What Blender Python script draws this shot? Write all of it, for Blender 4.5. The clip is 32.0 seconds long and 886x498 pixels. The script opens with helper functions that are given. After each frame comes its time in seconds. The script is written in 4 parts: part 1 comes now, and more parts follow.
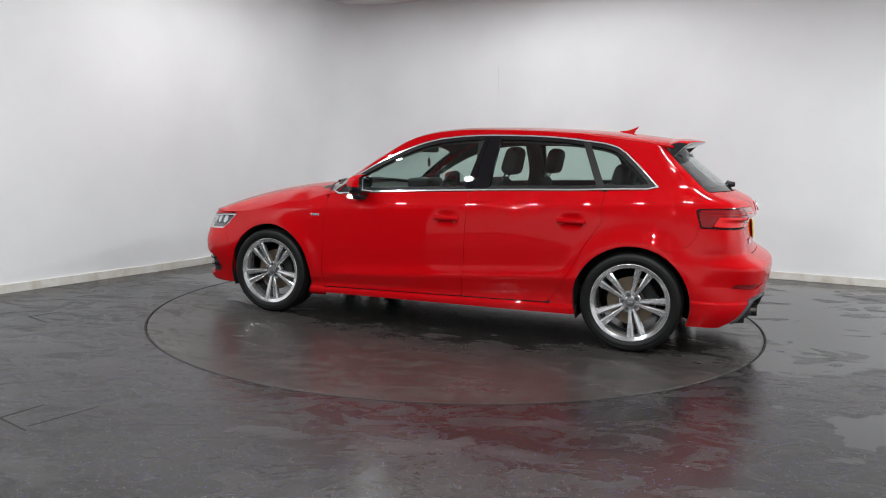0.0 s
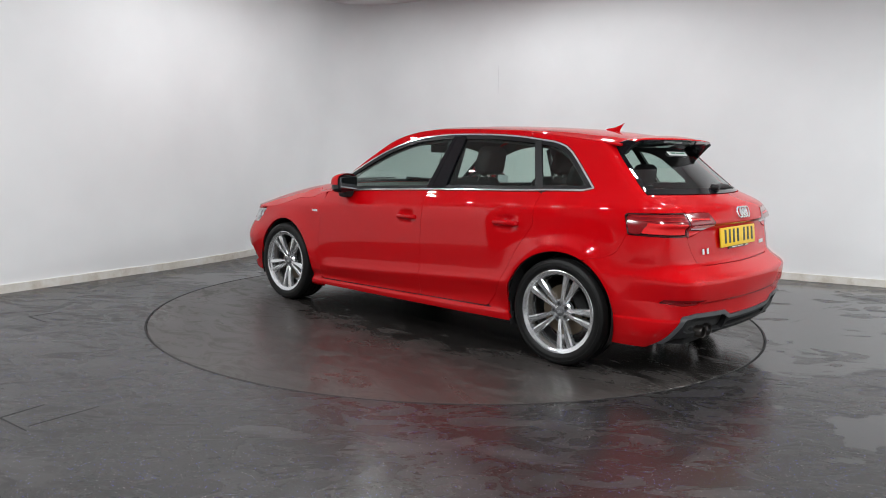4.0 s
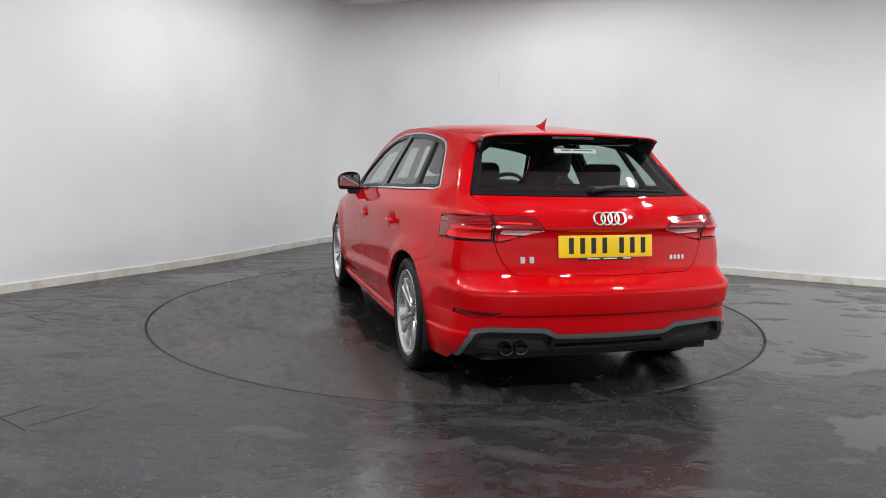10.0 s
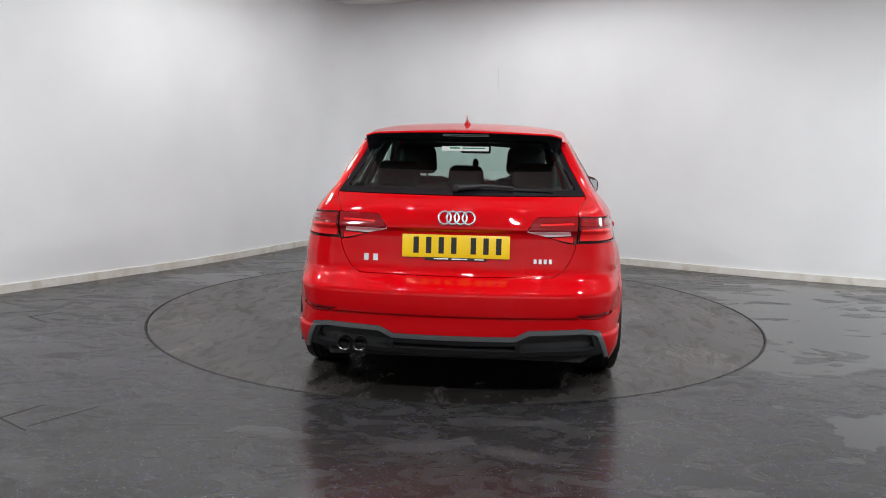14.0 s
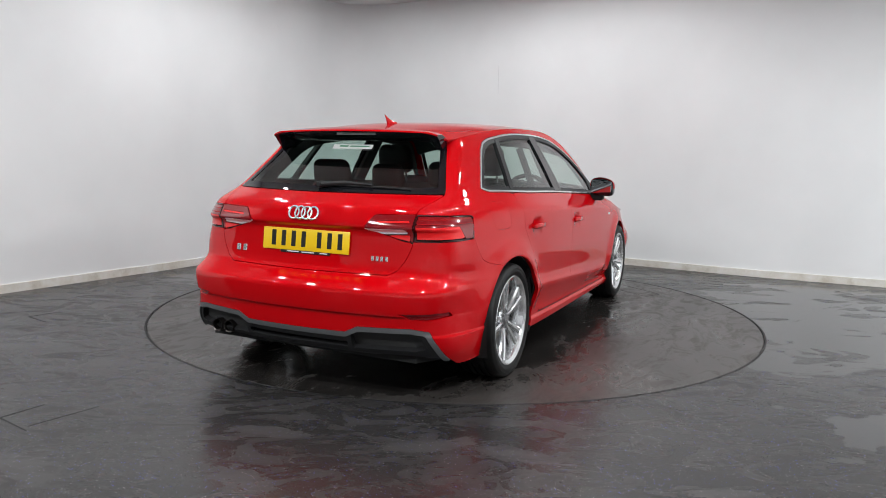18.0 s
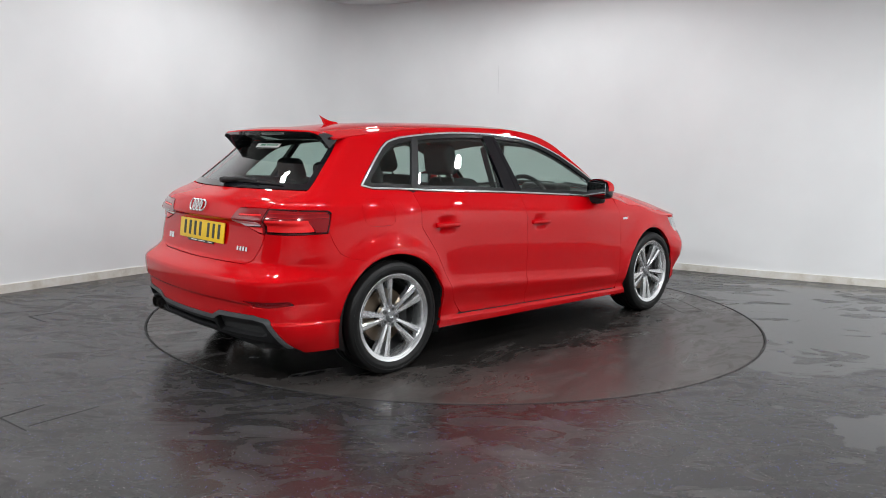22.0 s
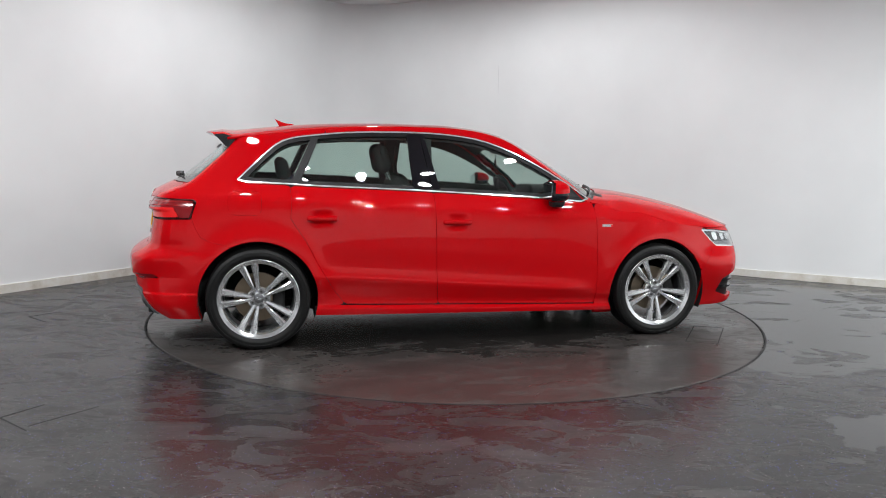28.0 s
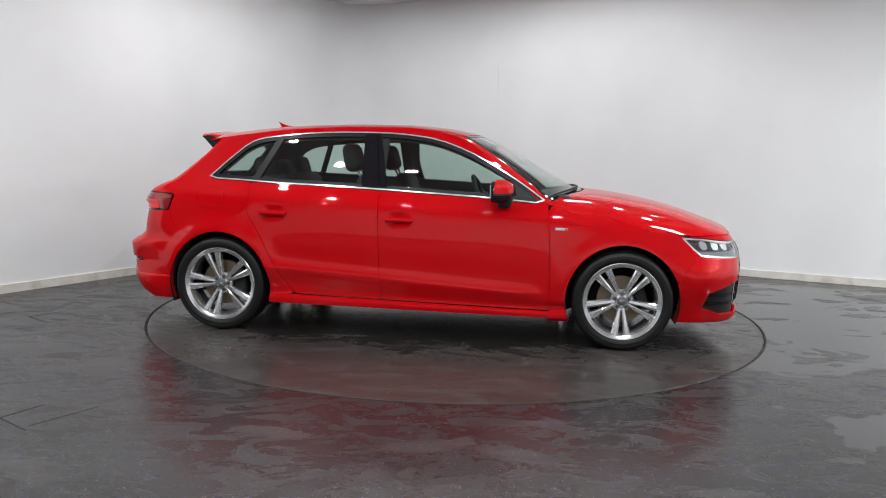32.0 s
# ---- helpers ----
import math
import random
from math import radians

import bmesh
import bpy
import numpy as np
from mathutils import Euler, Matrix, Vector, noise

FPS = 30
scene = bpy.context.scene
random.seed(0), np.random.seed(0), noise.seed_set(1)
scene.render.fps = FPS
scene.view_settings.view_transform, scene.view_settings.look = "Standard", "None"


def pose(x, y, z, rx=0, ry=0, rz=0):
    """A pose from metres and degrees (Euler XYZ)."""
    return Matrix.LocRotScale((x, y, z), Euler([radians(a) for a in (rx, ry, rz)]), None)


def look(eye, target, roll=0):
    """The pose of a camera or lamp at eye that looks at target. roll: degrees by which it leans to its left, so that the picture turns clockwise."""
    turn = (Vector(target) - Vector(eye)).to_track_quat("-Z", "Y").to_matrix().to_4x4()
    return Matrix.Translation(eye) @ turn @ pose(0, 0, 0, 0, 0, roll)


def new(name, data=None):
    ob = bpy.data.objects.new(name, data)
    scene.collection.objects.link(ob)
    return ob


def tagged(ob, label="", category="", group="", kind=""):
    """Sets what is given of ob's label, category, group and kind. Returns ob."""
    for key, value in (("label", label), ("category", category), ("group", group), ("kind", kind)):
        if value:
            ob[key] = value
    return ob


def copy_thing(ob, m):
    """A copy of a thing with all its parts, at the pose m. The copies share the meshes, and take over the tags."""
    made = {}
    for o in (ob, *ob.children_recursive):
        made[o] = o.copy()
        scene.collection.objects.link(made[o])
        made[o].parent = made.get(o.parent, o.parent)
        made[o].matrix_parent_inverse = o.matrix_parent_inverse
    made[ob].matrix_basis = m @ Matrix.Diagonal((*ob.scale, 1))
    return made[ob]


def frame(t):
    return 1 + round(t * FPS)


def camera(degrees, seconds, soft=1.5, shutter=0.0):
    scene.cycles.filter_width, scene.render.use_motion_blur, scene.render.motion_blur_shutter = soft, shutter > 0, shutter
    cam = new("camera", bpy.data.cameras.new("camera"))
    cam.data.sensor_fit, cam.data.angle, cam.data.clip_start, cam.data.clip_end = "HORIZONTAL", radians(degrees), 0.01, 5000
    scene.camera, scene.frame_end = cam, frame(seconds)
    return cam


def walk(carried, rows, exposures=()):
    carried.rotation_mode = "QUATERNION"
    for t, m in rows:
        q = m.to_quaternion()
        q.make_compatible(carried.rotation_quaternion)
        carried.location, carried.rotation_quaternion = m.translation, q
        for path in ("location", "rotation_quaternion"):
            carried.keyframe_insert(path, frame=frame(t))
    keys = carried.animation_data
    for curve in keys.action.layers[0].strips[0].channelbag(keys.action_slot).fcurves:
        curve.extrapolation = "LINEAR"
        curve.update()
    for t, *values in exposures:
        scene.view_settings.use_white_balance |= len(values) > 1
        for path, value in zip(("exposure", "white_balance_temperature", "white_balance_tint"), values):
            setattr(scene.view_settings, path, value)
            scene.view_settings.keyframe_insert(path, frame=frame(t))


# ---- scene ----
# ---------- camera: on a tripod in front of the turntable, which turns about the world's z axis ----------
EYE = (0.0, -5.635, 1.201)
PITCH, YAW, ROLL = radians(-7.392), radians(-0.783), 1.114
cam = camera(62.46, 32.0, soft=0.95)
AIM = (EYE[0] + math.sin(YAW) * math.cos(PITCH), EYE[1] + math.cos(YAW) * math.cos(PITCH), EYE[2] + math.sin(PITCH))
CAM_POSE = look(EYE, AIM, ROLL)
walk(cam, [(0, CAM_POSE), (32, CAM_POSE)])

# the turntable's turn, and where the car stands on it
TURN_START, TURN_RATE = 158.78, -5.1692
CAR_X, CAR_Y = -0.132, -0.150
TABLE_R = 2.261
RIM_X, RIM_Y = 0.017, 0.043
CEIL = 3.13

# ---------- world and lamps ----------
world = bpy.data.worlds.new("world")
scene.world = world
world.use_nodes = True
world.node_tree.nodes["Background"].inputs[0].default_value = (0.8, 0.85, 0.9, 1)
world.node_tree.nodes["Background"].inputs[1].default_value = 0.05
scene.view_settings.exposure = 0.25
# one ring of small round ceiling lamps above the turntable's edge, and added fill lamps, the stronger ones towards the
# camera's end of the room
LAMP_SPOTS = []
for i in range(18):
    a = 2 * math.pi * (i + 0.5) / 18
    LAMP_SPOTS.append((2.40 * math.cos(a), 2.40 * math.sin(a) - 0.10, 0.07, 7.3))
# added fill off the ring: brightens the car, the side walls and the far corner
LAMP_SPOTS += [(0.9, -4.9, 0.07, 100.0), (-2.6, -4.6, 0.07, 90.0), (4.7, -1.1, 0.07, 64.0), (4.7, -2.6, 0.07, 50.0), (4.4, -4.0, 0.07, 55.0), (-4.1, -2.7, 0.07, 45.0), (-1.0, 3.2, 0.07, 3.0)]
for lx, ly, lr, power in LAMP_SPOTS:
    lamp = bpy.data.lights.new("ceiling_lamp", "AREA")
    lamp.shape, lamp.size = "DISK", 2 * lr
    lamp.energy, lamp.color = power, (0.955, 0.985, 1.0)
    lo = new("ceiling_lamp", lamp)
    lo.matrix_world = pose(lx, ly, CEIL - 0.05)
# ---------- materials ----------
def mat(name, color=(0.5, 0.5, 0.5), rough=0.5, metal=0.0, coat=0.0, spec=0.5, emit=None, power=0.0):
    m = bpy.data.materials.new(name)
    m.use_nodes = True
    b = m.node_tree.nodes["Principled BSDF"]
    b.inputs["Base Color"].default_value = (*color, 1)
    b.inputs["Roughness"].default_value = rough
    b.inputs["Metallic"].default_value = metal
    b.inputs["Coat Weight"].default_value = coat
    b.inputs["Coat Roughness"].default_value = 0.004
    b.inputs["Coat IOR"].default_value = 1.5
    b.inputs["Specular IOR Level"].default_value = spec
    if emit:
        b.inputs["Emission Color"].default_value = (*emit, 1)
        b.inputs["Emission Strength"].default_value = power
    return m


def nodes_of(m):
    nt = m.node_tree
    def add(kind, **kw):
        n = nt.nodes.new(kind)
        for k, v in kw.items():
            n.inputs[k].default_value = v
        return n
    return nt, nt.nodes["Principled BSDF"], add


def ramp(add, nt, src, stops):
    r = add("ShaderNodeValToRGB")
    el = r.color_ramp.elements
    while len(el) < len(stops):
        el.new(0.5)
    for e, (p, c) in zip(el, stops):
        e.position = p
        e.color = (c, c, c, 1) if isinstance(c, (int, float)) else (*c, 1)
    nt.links.new(src, r.inputs[0])
    return r.outputs[0]


def bumped(m, scale, strength, dist=0.002, detail=6.0):
    nt, b, add = nodes_of(m)
    tc = add("ShaderNodeTexCoord")
    n = add("ShaderNodeTexNoise", Scale=scale, Detail=detail)
    nt.links.new(tc.outputs["Object"], n.inputs["Vector"])
    bp = add("ShaderNodeBump", Strength=strength, Distance=dist)
    nt.links.new(n.outputs["Fac"], bp.inputs["Height"])
    nt.links.new(bp.outputs[0], b.inputs["Normal"])
    return m


def glass(name, tint, gloss=1.0):
    m = bpy.data.materials.new(name)
    m.use_nodes = True
    nt = m.node_tree
    nt.nodes.remove(nt.nodes["Principled BSDF"])
    out = nt.nodes["Material Output"]
    tr = nt.nodes.new("ShaderNodeBsdfTransparent")
    tr.inputs[0].default_value = (*tint, 1)
    gl = nt.nodes.new("ShaderNodeBsdfGlossy")
    gl.inputs["Roughness"].default_value = 0.01
    gl.inputs["Color"].default_value = (gloss, gloss, gloss, 1)
    lw = nt.nodes.new("ShaderNodeLayerWeight")
    lw.inputs[0].default_value = 0.5
    pw = nt.nodes.new("ShaderNodeMath")
    pw.operation = "POWER"
    nt.links.new(lw.outputs["Facing"], pw.inputs[0])
    pw.inputs[1].default_value = 4.0
    fr = nt.nodes.new("ShaderNodeMapRange")
    nt.links.new(pw.outputs[0], fr.inputs["Value"])
    fr.inputs["To Min"].default_value, fr.inputs["To Max"].default_value = 0.075, 0.9
    mx = nt.nodes.new("ShaderNodeMixShader")
    nt.links.new(fr.outputs[0], mx.inputs[0])
    nt.links.new(tr.outputs[0], mx.inputs[1])
    nt.links.new(gl.outputs[0], mx.inputs[2])
    nt.links.new(mx.outputs[0], out.inputs[0])
    return m


PAINT = mat("red_paint", (0.47, 0.0010, 0.0035), 0.6, 0.0, 0.8, 0.0)
BLACK_GLOSS = mat("black_gloss", (0.006, 0.006, 0.008), 0.3, 0.0, 1.0, 0.0)
BLACK_TRIM = bumped(mat("black_plastic", (0.011, 0.011, 0.012), 0.5, 0, 0, 0.35), 300, 0.25, 0.001)
DARK = mat("dark_inner", (0.006, 0.006, 0.006), 0.8)
SEAL = mat("rubber_seal", (0.007, 0.007, 0.008), 0.35, spec=0.25)
GREY_TRIM = mat("grey_trim", (0.15, 0.153, 0.158), 0.34, 0.5)
CHROME = mat("bright_trim", (0.82, 0.83, 0.84), 0.14, 0.75, 0.5)
SILVER = mat("alloy_silver", (0.80, 0.81, 0.82), 0.15, 0.88, 0.3)
ALLOY_DARK = mat("alloy_barrel", (0.30, 0.30, 0.31), 0.30, 0.85)
TYRE = bumped(mat("tyre_rubber", (0.006, 0.006, 0.006), 0.50, 0, 0, 0.28), 180, 0.3, 0.001)
STEEL = mat("brake_steel", (0.21, 0.165, 0.12), 0.4, 0.9)
GLASS_SIDE = glass("side_glass", (0.74, 0.86, 0.81))
GLASS_REAR = glass("rear_glass", (0.72, 0.85, 0.80))
GLASS_CLEAR = glass("clear_lens", (0.93, 0.95, 0.96))
FABRIC = bumped(mat("black_cloth", (0.022, 0.022, 0.024), 0.85), 400, 0.4, 0.001)
LINING = bumped(mat("grey_headlining", (0.10, 0.10, 0.10), 0.9), 300, 0.3, 0.001)
LAMP_RED = mat("red_lens", (0.72, 0.012, 0.014), 0.3, 0.0, 1.0, 0.1)
LAMP_DEEP = mat("dark_red_lens", (0.20, 0.003, 0.006), 0.10, 0.0, 1.0)
LAMP_CLEAR = mat("clear_reflector", (0.80, 0.80, 0.80), 0.25, 0.2, 1.0)
YELLOW = mat("plate_yellow", (0.85, 0.56, 0.008), 0.35)
INK = mat("black_ink", (0.012, 0.012, 0.012), 0.4)
WHITE = mat("white_plastic", (0.80, 0.80, 0.79), 0.4)
GREEN = mat("green_ink", (0.03, 0.22, 0.11), 0.5)
MIRROR = mat("mirror_glass", (0.50, 0.52, 0.54), 0.02, 1.0)
PIPE = mat("exhaust_steel", (0.11, 0.10, 0.095), 0.3, 1.0)
# ---------- the room ----------
def part(name, bm, material, parent=None, label=""):
    me = bpy.data.meshes.new(name)
    if isinstance(bm, bmesh.types.BMesh):
        bm.to_mesh(me)
        bm.free()
    else:
        me.from_pydata(*bm)
    me.materials.append(material)
    ob = new(name, me)
    if parent is not None:
        ob.parent = parent
    if label:
        ob["label"] = label
    return ob


def smooth(ob, angle=40):
    ob.data.shade_smooth()
    ob.data.set_sharp_from_angle(angle=radians(angle))
    return ob


def wall_line():
    """The plan of the two walls in view, meeting in a rounded far corner."""
    left = [(-5.2, -2.4), (-4.25, -0.85), (-3.69, 0.18), (-3.17, 1.04), (-2.84, 1.57), (-2.49, 2.26), (-2.10, 3.20), (-1.80, 3.90)]
    right = [(-0.62, 4.09), (2.16, 2.49), (2.72, 2.15), (3.21, 1.88), (3.82, 1.60), (4.22, 1.42), (6.4, 0.5)]
    pts = list(left)
    a, c, b = Vector(left[-1]), Vector((-1.46, 4.58)), Vector(right[0])
    for i in range(1, 12):
        t = i / 12
        pts.append(tuple((1 - t) ** 2 * a + 2 * t * (1 - t) * c + t * t * b))
    return pts + right


WALL = wall_line()


def wall_strip(pts, z0, z1, thick):
    """An upright strip along a plan line, its face on the line and its back outside."""
    v, f, n = [], [], len(pts)
    for i, p in enumerate(pts):
        d = (Vector(pts[min(i + 1, n - 1)]) - Vector(pts[max(i - 1, 0)])).normalized()
        o = Vector((-d.y, d.x)) * thick
        q = Vector(p) + o
        v += [(p[0], p[1], z0), (p[0], p[1], z1), (q.x, q.y, z1), (q.x, q.y, z0)]
    for i in range(n - 1):
        a, b = 4 * i, 4 * i + 4
        f += [(a, a + 1, b + 1, b), (a + 1, a + 2, b + 2, b + 1), (a + 2, a + 3, b + 3, b + 2), (a + 3, a, b, b + 3)]
    f += [(0, 3, 2, 1), tuple(4 * (n - 1) + k for k in range(4))]
    return v, [], f


def wall_mat():
    m = mat("white_wall_paint", (0.76, 0.765, 0.77), 0.6)
    nt, b, add = nodes_of(m)
    tc = add("ShaderNodeTexCoord")
    n = add("ShaderNodeTexNoise", Scale=0.7, Detail=4.0)
    nt.links.new(tc.outputs["Object"], n.inputs["Vector"])
    c = ramp(add, nt, n.outputs["Fac"], [(0.3, (0.70, 0.705, 0.71)), (0.7, (0.80, 0.805, 0.81))])
    nt.links.new(c, b.inputs["Base Color"])
    n2 = add("ShaderNodeTexNoise", Scale=60.0, Detail=4.0)
    nt.links.new(tc.outputs["Object"], n2.inputs["Vector"])
    bp = add("ShaderNodeBump", Strength=0.08, Distance=0.002)
    nt.links.new(n2.outputs["Fac"], bp.inputs["Height"])
    nt.links.new(bp.outputs[0], b.inputs["Normal"])
    return m


def floor_mat(name, base, dry, glitter, pools=(), stains=(), drip_shade=None):
    """Dark vinyl: cloudy colour, thin films of water with a ragged edge, pale dried smears, and glitter flecks.
    pools, stains: (x, y, turn in degrees, half length, half width) of each."""
    m = mat(name, base, 0.3, spec=0.36)
    nt, b, add = nodes_of(m)
    link = nt.links.new
    tc = add("ShaderNodeTexCoord")
    mp = add("ShaderNodeMapping", Scale=(1.0, 1.9, 1.0))
    link(tc.outputs["Object"], mp.inputs["Vector"])

    def noise(scale, detail, rough, distort, vec=None):
        n = add("ShaderNodeTexNoise", Scale=scale, Detail=detail, Roughness=rough, Distortion=distort)
        link((vec or mp).outputs[0] if vec is not tc else tc.outputs["Object"], n.inputs["Vector"])
        return n.outputs["Fac"]

    def calc(op, x, y, z=None):
        n = add("ShaderNodeMath")
        n.operation = op
        for k, v in enumerate((x, y, z)):
            if v is None:
                continue
            if isinstance(v, (int, float)):
                n.inputs[k].default_value = v
            else:
                link(v, n.inputs[k])
        return n.outputs[0]

    def blend(fac, x, y, kind="RGBA"):
        n = add("ShaderNodeMix")
        n.data_type = kind
        link(fac, n.inputs["Factor"])
        for key, v in (("A", x), ("B", y)):
            if isinstance(v, tuple):
                n.inputs[key].default_value = (*v, 1)
            elif isinstance(v, float):
                n.inputs[key].default_value = v
            else:
                link(v, n.inputs[key])
        return n.outputs["Result"]

    def blot(spot, rag, amp, soft):
        """1 inside an ellipse whose edge a noise frays."""
        x, y, turn, la, lb = spot
        box = add("ShaderNodeMapping", Location=(x, y, 0), Rotation=(0, 0, radians(turn)), Scale=(la, lb, 1))
        box.vector_type = "TEXTURE"
        link(tc.outputs["Object"], box.inputs["Vector"])
        far = add("ShaderNodeVectorMath")
        far.operation = "LENGTH"
        link(box.outputs[0], far.inputs[0])
        edge = calc("MULTIPLY_ADD", rag, amp, far.outputs["Value"])
        return ramp(add, nt, calc("SUBTRACT", edge, amp * 0.5), [(max(0.0, 0.8 - soft), 1.0), (0.8, 0.0)])

    fray = noise(1.7, 6.0, 0.55, 0.9)
    dust = noise(3.2, 9.0, 0.68, 1.5)
    cloud = noise(0.9, 7.0, 0.5, 0.8)
    col = ramp(add, nt, cloud, [(0.3, tuple(0.75 * k for k in base)), (0.7, tuple(1.3 * k for k in base))])
    film = ramp(add, nt, dust, [(0.48, 0.0), (0.62, 1.0)])
    pale = (0.080, 0.070, 0.066) if drip_shade else (0.095, 0.091, 0.089)
    col = blend(calc("MULTIPLY", film, 0.38 if drip_shade else 0.17), col, pale)
    rough = calc("MULTIPLY_ADD", film, 0.17, ramp(add, nt, cloud, [(0.35, dry), (0.65, dry * 0.8)]))
    shine = calc("MULTIPLY_ADD", film, -0.08, 0.34)
    for spot in stains:
        mask = calc("MULTIPLY", blot(spot, dust, 3.2, 0.35), 0.28)
        col = blend(mask, col, (0.085, 0.08, 0.078))
        rough = blend(mask, rough, 0.42, "FLOAT")
    if glitter:
        # a few bright flecks among small cells
        vor = add("ShaderNodeTexVoronoi", Scale=135.0)
        link(tc.outputs["Object"], vor.inputs["Vector"])
        sep = add("ShaderNodeSeparateColor")
        link(vor.outputs["Color"], sep.inputs[0])
        size = calc("MULTIPLY", sep.outputs[2], 0.24)
        fleck = calc("MULTIPLY", calc("LESS_THAN", vor.outputs["Distance"], size), calc("GREATER_THAN", sep.outputs[0], 1.0 - glitter))
        tint = blend(ramp(add, nt, sep.outputs[1], [(0.45, 0.0), (0.55, 1.0)]), (0.14, 0.16, 0.70), (0.46, 0.42, 0.45))
        col = blend(fleck, col, tint)
    isle = ramp(add, nt, noise(2.6, 5.0, 0.5, 0.6), [(0.60, 1.0), (0.63, 0.0)])
    for spot in pools:
        mask = calc("MULTIPLY", blot(spot, fray, 2.2, 0.03), isle)
        col = blend(mask, col, tuple(0.85 * k for k in base))
        rough = blend(mask, rough, 0.12, "FLOAT")
        shine = blend(mask, shine, 0.72, "FLOAT")
    if drip_shade:
        # ragged wet streaks round where the car stands, its contact shade darkened into their colour
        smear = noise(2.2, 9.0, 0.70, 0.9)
        box = add("ShaderNodeMapping", Location=(-CAR_X / drip_shade[0], -CAR_Y / drip_shade[1], 0), Scale=(1 / drip_shade[0], 1 / drip_shade[1], 0))
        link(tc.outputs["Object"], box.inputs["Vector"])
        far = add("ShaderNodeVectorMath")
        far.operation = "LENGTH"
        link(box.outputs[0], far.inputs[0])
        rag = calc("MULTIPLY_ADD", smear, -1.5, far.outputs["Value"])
        soak_shade = ramp(add, nt, rag, [(0.0, 0.85), (0.05, 0.65), (0.12, 0.35), (0.20, 0.10), (0.40, 0.0)])
        col = blend(soak_shade, col, (0.012, 0.0108, 0.0102))
        rough = blend(soak_shade, rough, 0.13, "FLOAT")
        shine = blend(soak_shade, shine, 0.5, "FLOAT")
    link(col, b.inputs["Base Color"])
    link(rough, b.inputs["Roughness"])
    link(shine, b.inputs["Specular IOR Level"])
    bp = add("ShaderNodeBump", Strength=0.08, Distance=0.001)
    link(noise(140.0, 3.0, 0.5, 0.0, tc), bp.inputs["Height"])
    link(bp.outputs[0], b.inputs["Normal"])
    return m


WALL_PAINT = wall_mat()
POOLS = [(2.75, -0.10, 64, 2.1, 0.95), (-2.1, 1.15, 10, 0.95, 0.40), (2.0, -2.4, 40, 0.6, 0.2)]
STAINS = [(-0.77, -2.63, -14, 0.24, 0.075), (-0.10, -2.74, 8, 0.26, 0.10), (0.27, -2.80, -20, 0.25, 0.08), (-1.60, -3.05, -30, 0.34, 0.16), (1.02, -3.11, 0, 0.20, 0.06), (0.35, -2.45, 5, 0.3, 0.05)]
FLOOR_MAT = floor_mat("dark_vinyl_floor", (0.0190, 0.0179, 0.0176), 0.27, 0.36, POOLS, STAINS)
# the deck's colour holds the car's contact shade along with the wet streaks
TABLE_MAT = floor_mat("dark_turntable_vinyl", (0.037, 0.0328, 0.0306), 0.33, 0, drip_shade=(2.5, 1.25))
SKIRT_MAT = mat("skirting_paint", (0.66, 0.64, 0.59), 0.5)
nt, b, add = nodes_of(SKIRT_MAT)
tc = add("ShaderNodeTexCoord")
n = add("ShaderNodeTexNoise", Scale=6.0, Detail=7.0, Roughness=0.7)
nt.links.new(tc.outputs["Object"], n.inputs["Vector"])
c = ramp(add, nt, n.outputs["Fac"], [(0.32, (0.50, 0.46, 0.39)), (0.48, (0.64, 0.61, 0.55)), (0.66, (0.72, 0.71, 0.68))])
nt.links.new(c, b.inputs["Base Color"])
CEIL_MAT = bumped(mat("ceiling_paint", (0.70, 0.70, 0.70), 0.8), 40, 0.1)

tagged(smooth(part("wall_north", wall_strip(WALL, 0, CEIL, 0.15), WALL_PAINT)), "off-white painted studio wall with a rounded far corner", "wall", kind="structure")
BACK = [WALL[-1], (5.9, -8.0), (-5.6, -8.0), (-5.6, -6.2)]
tagged(part("wall_south", wall_strip(BACK, 0, CEIL, 0.15), WALL_PAINT), "off-white painted studio walls round the camera", "wall", kind="structure")
tagged(part("wall_west", wall_strip([(-5.6, -6.2), WALL[0]], 0, CEIL, 0.15), bumped(mat("dark_grey_wall_paint", (0.05, 0.05, 0.052), 0.7), 60, 0.1)), "dark grey painted wall of the studio's entrance", "wall", kind="structure")
tagged(smooth(part("baseboard", wall_strip(WALL, 0.0, 0.072, -0.015), SKIRT_MAT)), "cream painted skirting board with a dirty top edge", "skirting board", kind="structure")


def disc_ring(r0, r1, z, n=160):
    v, f = [], []
    for i in range(n):
        a = 2 * math.pi * i / n
        for r in (r0, r1):
            v.append((r * math.cos(a), r * math.sin(a), z))
    for i in range(n):
        j = (i + 1) % n
        f.append((2 * i, 2 * i + 1, 2 * j + 1, 2 * j))
    return v, f


def floor_mesh():
    """One sheet with a round pit, in which the turntable lies."""
    v, f = disc_ring(TABLE_R + 0.006, 12.0, 0.0)
    v = [(x + RIM_X, y + RIM_Y, z) for x, y, z in v]
    n = len(v)
    for i in range(160):
        x, y, z = v[2 * i]
        v.append((x, y, -0.12))
    for i in range(160):
        j = (i + 1) % 160
        f.append((2 * i, 2 * j, n + j, n + i))
    f.append(tuple(n + i for i in range(160)))
    return v, [], f


tagged(part("floor", floor_mesh(), FLOOR_MAT), "dark grey vinyl floor with wet patches and fine glitter", "floor", kind="structure")
bm = bmesh.new()
bmesh.ops.create_grid(bm, x_segments=1, y_segments=1, size=12)
bmesh.ops.translate(bm, verts=bm.verts, vec=(0, 0, CEIL))
